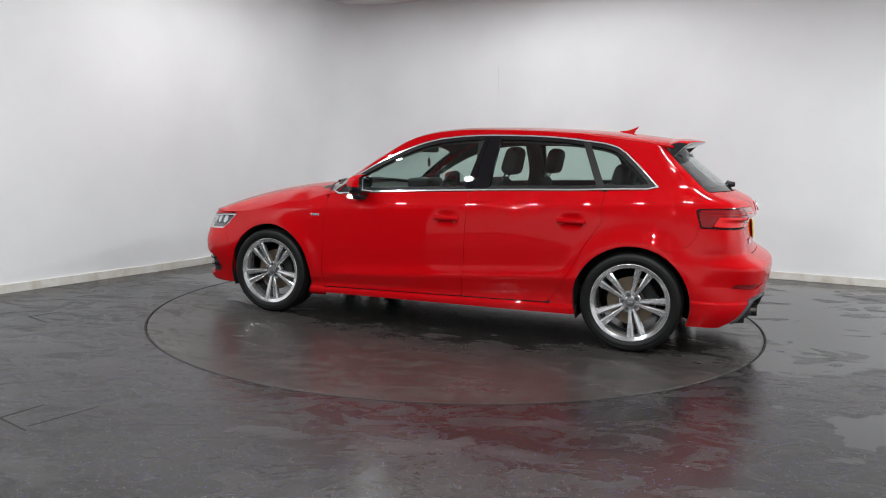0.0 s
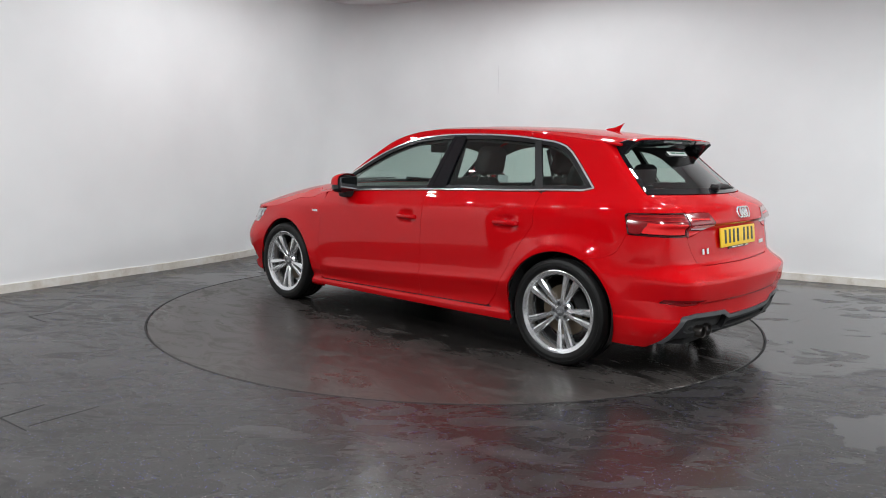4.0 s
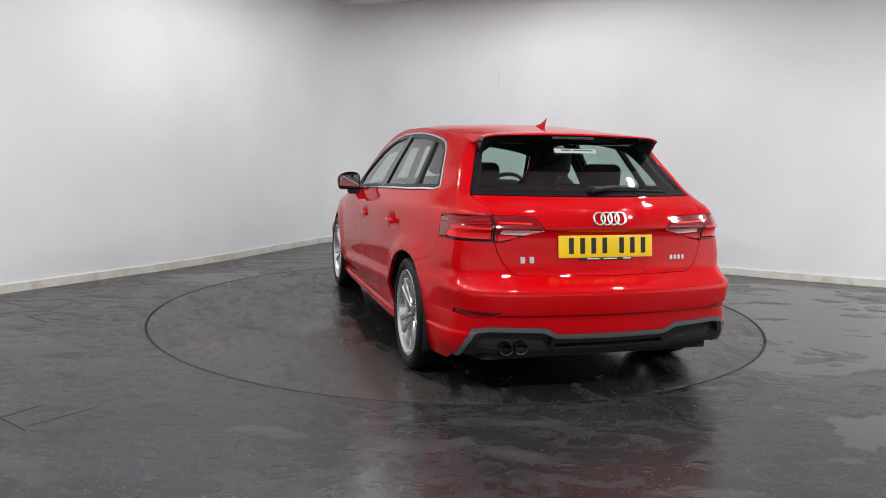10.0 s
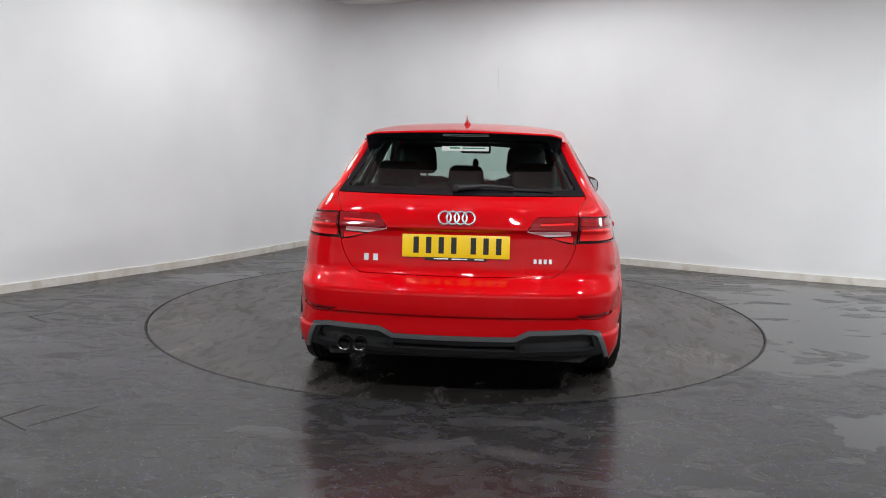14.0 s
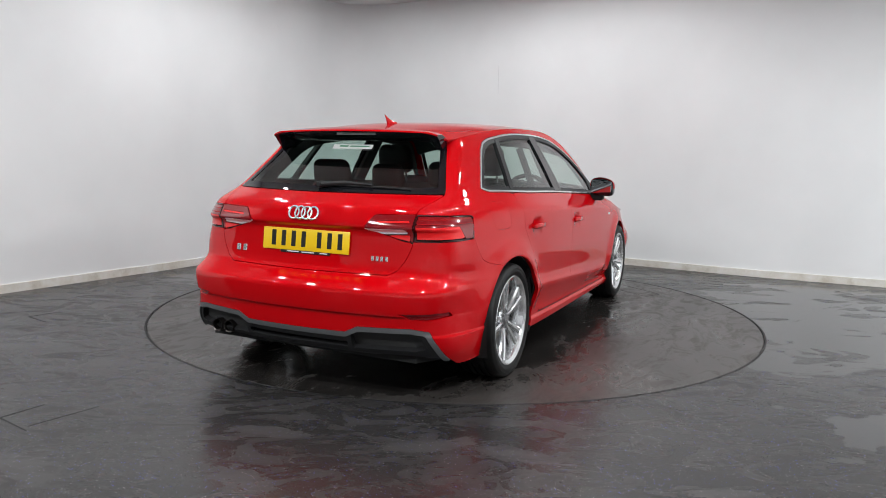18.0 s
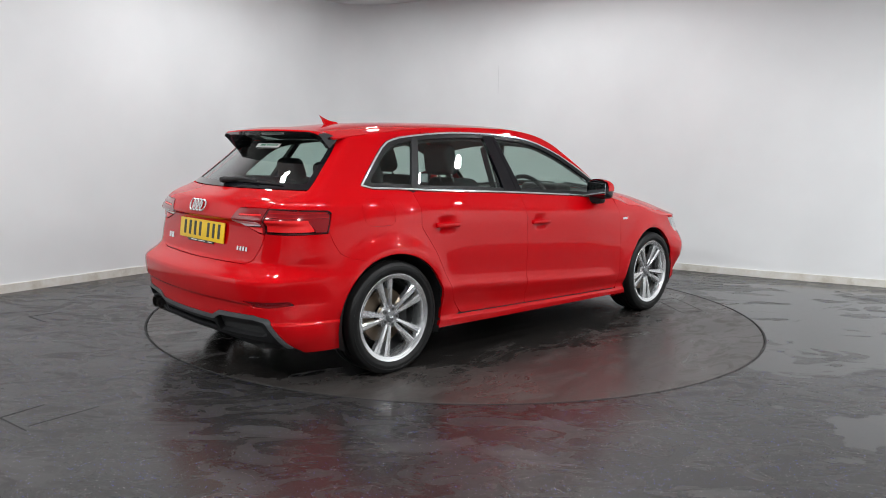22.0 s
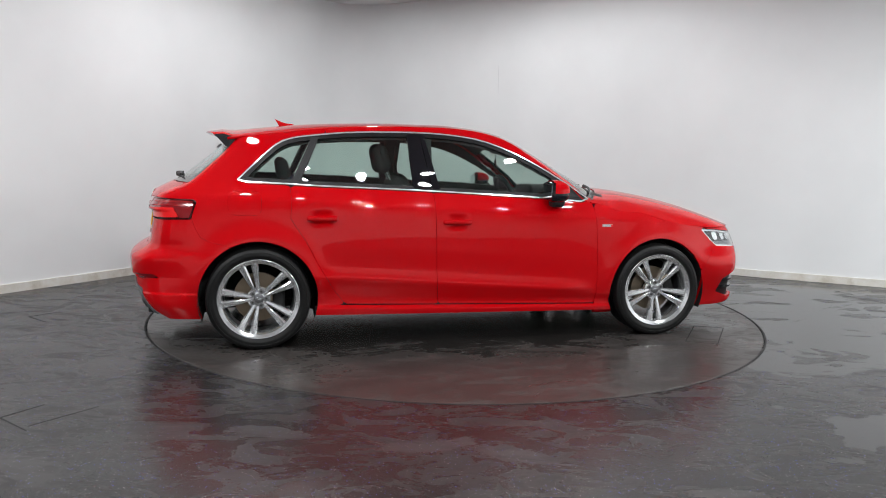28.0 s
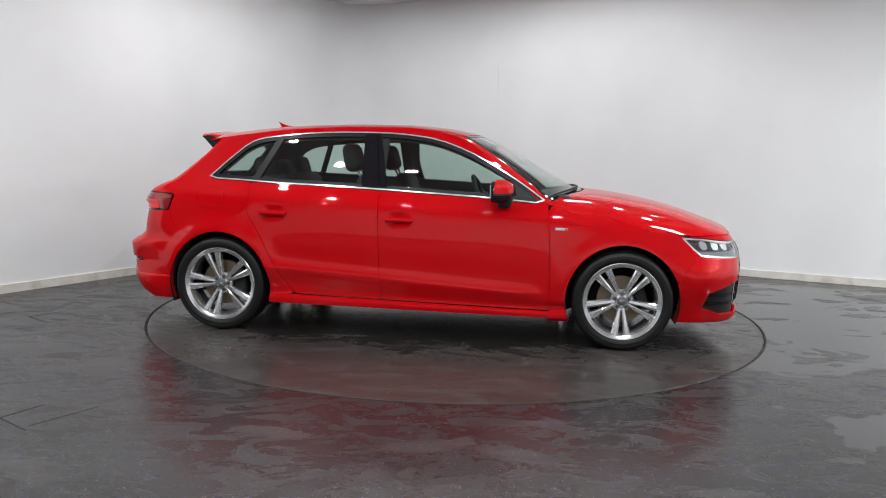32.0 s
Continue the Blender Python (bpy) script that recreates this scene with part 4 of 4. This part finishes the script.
def door_mirrors():
    for sd, d in zip((1, -1), named("front_door")):
        m = pose(0.540, sd * 0.902, 0.985) @ Matrix.Diagonal((1, sd, 1, 1))
        def shell(sx, sy, sz, y0, z0, cutz, cutx=-1.0):
            bm = bmesh.new()
            bmesh.ops.create_uvsphere(bm, u_segments=28, v_segments=18, radius=1)
            for v in bm.verts:
                p = v.co
                k = lambda t: math.copysign(abs(t) ** 0.62, t)
                x = k(p.x) if p.x < 0 else p.x
                v.co = Vector((max(x, -0.62) * sx, k(p.y) * sy + y0, k(p.z) * sz + z0))
                v.co.z -= 0.018 * max(0, v.co.y) / 0.09
            gone = [v for v in bm.verts if v.co.x < cutx or (v.co.z < cutz - 0.018 * max(0, v.co.y) / 0.09 - 1e-4)]
            bmesh.ops.delete(bm, geom=gone, context="VERTS")
            if sd < 0:
                bmesh.ops.reverse_faces(bm, faces=bm.faces)
            return bm
        cap = solid("mirror_cap", shell(0.086, 0.090, 0.066, 0, 0.0, -0.020, -0.034), PAINT, d, m, auto=60)
        solid("mirror_base", shell(0.083, 0.088, 0.062, 0, -0.002, -0.07), BLACK_GLOSS, d, m @ pose(0, 0, -0.004), auto=60)
        foot = rbox(0.085, 0.10, 0.085, 0.02, 3, 0.0)
        for v in foot.verts:
            v.co.x += 0.25 * v.co.z
        solid("mirror_arm", foot, BLACK_TRIM, d, pose(0.575, sd * 0.855, 0.917))
        gl = rbox(0.006, 0.150, 0.098, 0.002, 1)
        for v in gl.verts:
            v.co.z *= 1 - 0.22 * max(0, v.co.y * sd) / 0.08
        solid("mirror_glass", gl, MIRROR, d, pose(0.4865, sd * 0.902, 0.981, 0, 0, 0), "mirror glass")


def wheel_parts():
    """One wheel about its hub, its face towards +y."""
    tyre = [(0.236, -0.098), (0.262, -0.112), (0.285, -0.112), (0.303, -0.104), (0.310, -0.090)]
    for g in (-0.055, -0.018, 0.018, 0.055):
        tyre += [(0.3135, g - 0.006), (0.306, g - 0.0055), (0.306, g + 0.0055), (0.3135, g + 0.006)]
    tyre += [(0.310, 0.090), (0.303, 0.104), (0.296, 0.1085), (0.285, 0.1125), (0.283, 0.1105), (0.268, 0.1135), (0.262, 0.112), (0.250, 0.106), (0.236, 0.098)]
    barrel = [(0.236, 0.098), (0.243, 0.101), (0.244, 0.105), (0.241, 0.107), (0.234, 0.105), (0.226, 0.1005), (0.218, 0.097), (0.212, 0.084), (0.208, 0.020), (0.205, -0.05), (0.228, -0.095), (0.236, -0.098)]
    def spoke():
        bm = bmesh.new()
        rings = []
        for t in (0.0, 0.15, 0.4, 0.7, 0.92, 1.0):
            r = 0.046 + (0.229 - 0.046) * t
            off = 0.0120 + 0.0285 * t
            w = 0.0095 + 0.0150 * t
            yf = 0.070 + 0.028 * t ** 0.7 - 0.004 * t
            rings.append([bm.verts.new(p) for p in ((off - w, yf - 0.035, r), (off - w * 0.95, yf - 0.006, r), (off - w * 0.45, yf, r), (off + w * 0.55, yf - 0.001, r), (off + w * 0.98, yf - 0.009, r), (off + w * 1.05, yf - 0.035, r))])
        for p, q in zip(rings, rings[1:]):
            for k in range(6):
                bm.faces.new((p[k], p[(k + 1) % 6], q[(k + 1) % 6], q[k]))
        bmesh.ops.recalc_face_normals(bm, faces=bm.faces)
        return bm
    return tyre, barrel, spoke


def wheels():
    tyre, barrel, spoke = wheel_parts()
    spots = (("front", AXLE_F, 0.775, 0.0), ("front", AXLE_F, -0.775, 0.0), ("rear", AXLE_R, 0.757, 14.0), ("rear", AXLE_R, -0.757, -20.0))
    first = None
    for _, x, y, turn in spots:
        m = pose(x, y, HUB_Z, 0, 0, 0 if y > 0 else 180)
        if first is None:
            rim = solid("wheel", lathe(barrel[8:], 72), ALLOY_DARK, CAR, None, "silver twin-spoke alloy wheel", 30)
            solid("rim_lip", lathe(barrel[:9], 72), SILVER, rim, None, "bright rim lip", 30)
            solid("tyre", lathe(tyre, 72), TYRE, rim, None, "black low-profile tyre", 30)
            solid("hub", lathe([(0.0, 0.066), (0.030, 0.066), (0.034, 0.064), (0.058, 0.067), (0.070, 0.055), (0.072, 0.030), (0.0, 0.03)], 40), SILVER, rim)
            solid("centre_cap", lathe([(0.0, 0.074), (0.024, 0.0735), (0.029, 0.070), (0.030, 0.064)], 32), GREY_TRIM, rim, None, "grey wheel centre cap")
            for k in range(4):
                ring = tube([(-0.0129 + 0.0086 * k + 0.0062 * math.cos(a), 0.0745, 0.0062 * math.sin(a)) for a in [2 * math.pi * i / 16 for i in range(16)]], 0.0009, 6, True)
                solid("cap_ring", ring, CHROME, rim)
            for k in range(5):
                a = 2 * math.pi * k / 5
                for s in (1, -1):
                    bm = spoke()
                    if s < 0:
                        bmesh.ops.scale(bm, vec=(-1, 1, 1), verts=bm.verts)
                        bmesh.ops.reverse_faces(bm, faces=bm.faces)
                    solid("spoke", bm, SILVER, rim, Matrix.Rotation(a + math.pi, 4, "Y"), "", 25)
                b = a + math.pi / 5
                bolt = lathe([(0.0, 0.0720), (0.0070, 0.0720), (0.0080, 0.069), (0.0080, 0.056)], 6)
                pocket = lathe([(0.0, 0.0682), (0.0125, 0.0682), (0.0135, 0.0700), (0.0160, 0.0695), (0.0175, 0.0600)], 20)
                solid("bolt_pocket", pocket, ALLOY_DARK, rim, Matrix.Translation((0.045 * math.sin(a), 0, 0.045 * math.cos(a))))
                solid("wheel_bolt", bolt, STEEL_DARK, rim, Matrix.Translation((0.045 * math.sin(a), 0, 0.045 * math.cos(a))))
            solid("brake_disc", lathe([(0.07, 0.012), (0.150, 0.012), (0.150, -0.012), (0.07, -0.012)], 48), STEEL, rim, None, "rusty brake disc")
            solid("brake_caliper", rbox(0.075, 0.07, 0.17, 0.02, 3), DARK, rim, pose(-0.115, 0.0, 0.03, 0, 20, 0))
            rim.matrix_basis = m @ Matrix.Rotation(radians(turn), 4, "Y")
            first = rim
        else:
            w = copy_thing(first, m @ Matrix.Rotation(radians(turn), 4, "Y"))
            w.parent = CAR
    # the wheel arches' liners and the floor pan
    for x in (AXLE_F, AXLE_R):
        for sd in (1, -1):
            y0, y1 = (0.55, 0.862) if x > 0 else (0.55, 0.858)
            bm = lathe([(ARCH_R + 0.002, sd * y1), (ARCH_R + 0.012, sd * y0), (0.02, sd * y0)], 40, "y", radians(-112), radians(112))
            solid("arch_liner", bm, DARK, CAR, pose(x, 0, HUB_Z))
    bm = bmesh.new()
    outline = [(-1.98, 0.62), (-1.66, 0.80), (-1.66, 0.56), (-0.98, 0.56), (-0.98, 0.82), (0.98, 0.82), (0.98, 0.56), (1.66, 0.56), (1.68, 0.78), (2.0, 0.55)]
    ring = [bm.verts.new((x, y, 0.205)) for x, y in outline] + [bm.verts.new((x, -y, 0.205)) for x, y in outline[::-1]]
    bm.faces.new(ring)
    ex = bmesh.ops.extrude_face_region(bm, geom=bm.faces[:])
    bmesh.ops.translate(bm, verts=[v for v in ex["geom"] if isinstance(v, bmesh.types.BMVert)], vec=(0, 0, 0.05))
    bmesh.ops.recalc_face_normals(bm, faces=bm.faces)
    solid("floor_pan", bm, DARK, CAR)


def rear_details():
    gate = named("tailgate")[0]
    bumper = named("rear_bumper")[0]
    # spoiler: a lip over the rear window, black underneath and at its ends
    bm = bmesh.new()
    rows, n = [], 40
    for i in range(n + 1):
        y = -0.520 + 1.04 * i / n
        k = abs(y) / 0.520
        end = min(1.0, max(0.0, (k - 0.80) / 0.17))
        drop = 0.010 * k * k + 0.014 * max(0, (k - 0.86) / 0.14) ** 2
        x0, x1 = -1.47, -1.660 + 0.085 * k * k
        zt, ze = float(top_z(np.array(x0), np.array(min(abs(y), 0.50)))) - 0.006 * max(0, (k - 0.93) / 0.07), 1.322 - drop
        zb = 1.268 - 0.050 * end * end * (3 - 2 * end)
        xg = float(rear_x(y, zb))
        rows.append([bm.verts.new(p) for p in ((x0, y, zt), ((x0 + x1) / 2, y, (zt + ze) / 2 + 0.010), (x1, y, ze), (x1 - 0.004, y, ze - 0.008), (x1 + 0.012, y, ze - 0.018), (xg - 0.004, y, zb), (x0 + 0.05, y, zb))])
    for p, q in zip(rows, rows[1:]):
        for a in range(6):
            f = bm.faces.new((p[a], q[a], q[a + 1], p[a + 1]))
            f.material_index = 1 if a > 2 else 0
    for f in (bm.faces.new(rows[0]), bm.faces.new(rows[-1][::-1])):
        f.material_index = 1
    bmesh.ops.recalc_face_normals(bm, faces=bm.faces)
    spoiler = solid("spoiler", bm, PAINT, gate, None, "red roof spoiler, black underneath", 30)
    spoiler.data.materials.append(BLACK_GLOSS)
    # aerial fin on the roof
    bm = bmesh.new()
    rings = []
    for t in range(9):
        u = t / 8
        x, h = -1.085 - 0.11 * u, 0.044 * u ** 1.6
        w = (0.024 * (1 - 0.8 * u) + 0.012 * math.exp(-((u - 0.55) / 0.2) ** 2)) * min(1, 6 * u + 0.25)
        z0 = float(top_z(np.array(x), np.array(0.0))) - 0.004
        rings.append([bm.verts.new(p) for p in ((x + 0.02, w, z0), (x, w * 0.5, z0 + 0.012 + h * 0.5), (x - 0.018, 0.002, z0 + 0.015 + h), (x - 0.018, -0.002, z0 + 0.015 + h), (x, -w * 0.5, z0 + 0.012 + h * 0.5), (x + 0.02, -w, z0))])
    for p, q in zip(rings, rings[1:]):
        for k in range(5):
            bm.faces.new((p[k], p[k + 1], q[k + 1], q[k]))
    bm.faces.new(rings[-1])
    bm.faces.new(rings[0][::-1])
    bmesh.ops.recalc_face_normals(bm, faces=bm.faces)
    solid("aerial_fin", bm, PAINT, CAR, None, "red shark-fin aerial", 50)
    # number plate with plain dark bars for its characters
    tilt = 6.5
    m = pose(-1.997, 0.003, 0.760, 0, tilt, 0)
    plate = solid("number_plate", rbox(0.008, 0.520, 0.111, 0.003, 2), YELLOW, gate, m, "yellow number plate with dark bars")
    y = 0.192
    for k in range(7):
        solid("plate_bar", rbox(0.002, 0.026, 0.079, 0.0005, 1), INK, plate, m @ pose(-0.0045, y, 0.004))
        y -= 0.061 if k != 3 else 0.094
    solid("plate_holder", rbox(0.012, 0.30, 0.016, 0.003, 1), BLACK_TRIM, gate, m @ pose(0.002, 0, -0.061))
    for yy, w in ((0.07, 0.07), (-0.02, 0.075), (-0.115, 0.045)):
        solid("holder_bar", rbox(0.002, w, 0.005, 0, 1), WHITE, gate, m @ pose(-0.0045, yy, -0.061))
    # four plain rings and plain bars for the badges
    for k in range(4):
        cy = 0.057 - 0.038 * k
        pts = []
        for i in range(36):
            a = 2 * math.pi * i / 36
            yy, zz = cy + 0.0295 * math.cos(a), 0.900 + 0.0295 * math.sin(a)
            pts.append((float(rear_x(yy, 0.90)) - 0.010 + 0.35 * (zz - 0.90), yy, zz))
        solid("badge_ring", tube(pts, 0.005, 8, True), CHROME, gate, None, "chrome badge ring")
    for y0, n, w, g, h in ((0.442, 2, 0.032, 0.046, 0.034), (-0.380, 4, 0.020, 0.0245, 0.024)):
        for k in range(n):
            yy, zz = y0 - g * k, 0.696
            solid("badge_bar", rbox(0.006, w * 0.75, h, 0.0015, 1), CHROME, gate, pose(float(rear_x(yy, zz)) - 0.004, yy, zz, 0, 8, 0))
    # wiper
    hinge = (float(rear_x(0.0, 1.03)) - 0.025, 0.01, 1.035)
    wiper = solid("rear_wiper", tube([hinge] + [(float(rear_x(y, z)) - 0.022, y, z) for y, z in ((-0.12, 1.046), (-0.27, 1.040))], [0.016, 0.012, 0.006], 10), BLACK_TRIM, gate, None, "black rear wiper")
    solid("wiper_blade", tube([(float(rear_x(y, z)) - 0.008, y, z) for y, z in ((-0.05, 1.034), (-0.18, 1.033), (-0.32, 1.030), (-0.47, 1.024))], [0.005, 0.006, 0.005, 0.003], 8), BLACK_TRIM, wiper)
    solid("wiper_boss", lathe([(0.0, -0.03), (0.014, -0.028), (0.019, -0.01), (0.019, 0.02)], 24, "x"), BLACK_TRIM, wiper, Matrix.Translation((hinge[0] + 0.01, 0.015, 1.035)))
    # sticker at the top of the rear window, and the high brake lamp
    st = solid("window_sticker", rbox(0.002, 0.25, 0.032, 0, 1), WHITE, gate, pose(float(rear_x(0.0, 1.232)) - 0.001, -0.012, 1.232, 0, 46, 0), "white and green sticker with bars")
    for yy, w, h in ((0.055, 0.055, 0.010), (-0.045, 0.12, 0.008)):
        solid("sticker_bar", rbox(0.002, w, h, 0, 1), GREEN, st, pose(float(rear_x(0.0, 1.235)) - 0.003, yy - 0.012, 1.235, 0, 46, 0))
    # twin tailpipes
    for yy in (0.538, 0.462):
        pipe = lathe([(0.034, 0.10), (0.034, -0.01), (0.032, -0.016), (0.029, -0.014), (0.028, 0.09)], 32, "x")
        solid("tailpipe", pipe, PIPE, bumper, Matrix.Translation((-2.036, yy, 0.274)), "dark steel tailpipe")
        solid("pipe_bore", lathe([(0.0, 0.06), (0.028, 0.06)], 24, "x"), DARK, bumper, Matrix.Translation((-2.036, yy, 0.274)))
    hood = rbox(0.09, 0.20, 0.060, 0.02, 4)
    solid("pipe_shroud", hood, BLACK_TRIM, bumper, pose(-1.960, 0.50, 0.290))


def small_details():
    for sd, w in zip((1, -1), named("front_wing")):
        y = float(width(0.93, 0.752))
        solid("wing_badge", rbox(0.078, 0.004, 0.017, 0.002, 1), CHROME, w, pose(0.928, sd * (y + 0.001), 0.753, 0, 1, -sd * 1.2), "small silver badge")
        solid("badge_mark", rbox(0.015, 0.005, 0.014, 0.001, 1), LAMP_RED, w, pose(0.958, sd * (y + 0.0012), 0.753, 0, 1, -sd * 1.2))
    for y0, y1 in ((0.42, -0.10), (-0.22, -0.66)):
        pts = []
        for i in range(7):
            y = y0 + (y1 - y0) * i / 6
            x = 1.075 - 0.40 * y * y
            pts.append((x - 0.02, y, float(top_z(np.array(x - 0.02), np.array(y))) + 0.012))
        solid("wiper_arm", tube(pts, [0.012, 0.010, 0.009, 0.008, 0.007, 0.006, 0.005], 8), BLACK_TRIM, CAR, None, "black windscreen wiper")


STEEL_DARK = mat("dark_bolt", (0.12, 0.12, 0.12), 0.35, 0.9)
door_handles()
door_mirrors()
wheels()
rear_details()
small_details()
# ---------- the cabin ----------
def cushion(name, sx, sy, sz, m, parent=None, taper=0.0, label=""):
    return solid(name, rbox(sx, sy, sz, min(sx, sy, sz) * 0.47, 6, taper), FABRIC, parent or CAR, m, label, 60)


def cabin():
    for y, fx in ((0.37, 0.12), (-0.37, 0.0)):
        seat = cushion("front_seat", 0.52, 0.50, 0.16, pose(0.06 + fx, y, 0.50, 0, -6, 0), None, 0, "black cloth front seat")
        cushion("backrest", 0.15, 0.50, 0.64, pose(-0.32 + fx, y, 0.745, 0, -20, 0), seat, 0.12)
        cushion("headrest", 0.11, 0.27, 0.20, pose(-0.525 + fx, y, 1.165, 0, -14, 0), seat, 0.10)
        for dy in (-0.06, 0.06):
            solid("headrest_post", tube([(-0.43 + fx, y + dy, 0.98), (-0.515 + fx, y + dy, 1.13)], 0.007, 8), CHROME, seat)
    bench = cushion("rear_seat", 0.50, 1.18, 0.17, pose(-0.72, 0, 0.52, 0, -6, 0), None, 0, "black cloth rear bench")
    cushion("rear_backrest", 0.16, 1.20, 0.58, pose(-1.03, 0, 0.76, 0, -22, 0), bench, 0.03)
    for y in (0.40, 0.0, -0.40):
        cushion("rear_headrest", 0.09, 0.27 if y else 0.22, 0.15, pose(-1.165, y, 1.085 if y else 1.065, 0, -14, 0), bench, 0.10)
    cushion("parcel_shelf", 0.42, 1.08, 0.05, pose(-1.40, 0, 0.965))
    dash = rbox(0.52, 1.38, 0.30, 0.07, 4)
    for v in dash.verts:
        v.co.z += -0.10 * max(0, -v.co.x) / 0.26
    solid("dashboard", dash, BLACK_TRIM, CAR, pose(0.76, 0, 0.805), "black dashboard")
    solid("instrument_hood", rbox(0.20, 0.34, 0.09, 0.03, 4), BLACK_TRIM, CAR, pose(0.60, -0.37, 0.955))
    hub = Vector((0.40, -0.37, 0.885))
    tilt = Matrix.Translation(hub) @ Matrix.Rotation(radians(-24), 4, "Y")
    ring = [(0.0, 0.183 * math.cos(2 * math.pi * i / 36), 0.183 * math.sin(2 * math.pi * i / 36)) for i in range(36)]
    wheel = solid("steering_wheel", tube(ring, 0.016, 10, True), BLACK_TRIM, CAR, tilt, "black steering wheel")
    solid("wheel_hub", rbox(0.05, 0.13, 0.12, 0.02, 3), BLACK_TRIM, wheel, tilt @ pose(0.02, 0, 0))
    for a in (0, 180, 270):
        solid("wheel_spoke", rbox(0.02, 0.12, 0.035, 0.006, 2), GREY_DARK, wheel, tilt @ Matrix.Rotation(radians(a), 4, "X") @ pose(0.01, 0.12, 0))
    solid("interior_mirror", rbox(0.03, 0.24, 0.065, 0.014, 4), BLACK_TRIM, CAR, pose(0.40, 0.0, 1.245, 0, 0, -6), "black interior mirror")
    solid("mirror_stalk", tube([(0.41, 0, 1.25), (0.47, 0, 1.275)], 0.012, 8), BLACK_TRIM, CAR)
    solid("air_freshener", lathe([(0.0, -0.004), (0.022, -0.003), (0.025, 0.0), (0.022, 0.003), (0.0, 0.004)], 20, "x"), DARK, CAR, pose(0.41, 0.0, 1.135) @ Matrix.Diagonal((1, 1, 1.5, 1)), "dark oval air freshener on a string")
    solid("freshener_string", tube([(0.41, 0, 1.165), (0.41, 0, 1.225)], 0.0015, 6), DARK, CAR)
    for sd in (1, -1):
        solid("centre_post_trim", rbox(0.13, 0.03, 0.42, 0.012, 2), FABRIC, CAR, pose(-0.29, sd * 0.665, 1.15, sd * -27 * -1, 3, 0))
        belt = rbox(0.004, 0.045, 0.50, 0, 1)
        solid("seat_belt", belt, FABRIC, CAR, pose(-0.27, sd * 0.60, 1.02, sd * 22, 0, 0))
    solid("centre_console", rbox(0.85, 0.24, 0.30, 0.05, 3), BLACK_TRIM, CAR, pose(0.15, 0, 0.52))


cabin()


# ---------- what moves: the turntable with the car on it ----------
def motions():
    rows = [(t, TURN_START + TURN_RATE * t) for t in range(0, 33)]
    walk(TABLE, [(t, pose(RIM_X, RIM_Y, 0, 0, 0, a)) for t, a in rows])
    walk(CAR, [(t, pose(0, 0, 0, 0, 0, a) @ pose(CAR_X, CAR_Y, 0)) for t, a in rows])


motions()
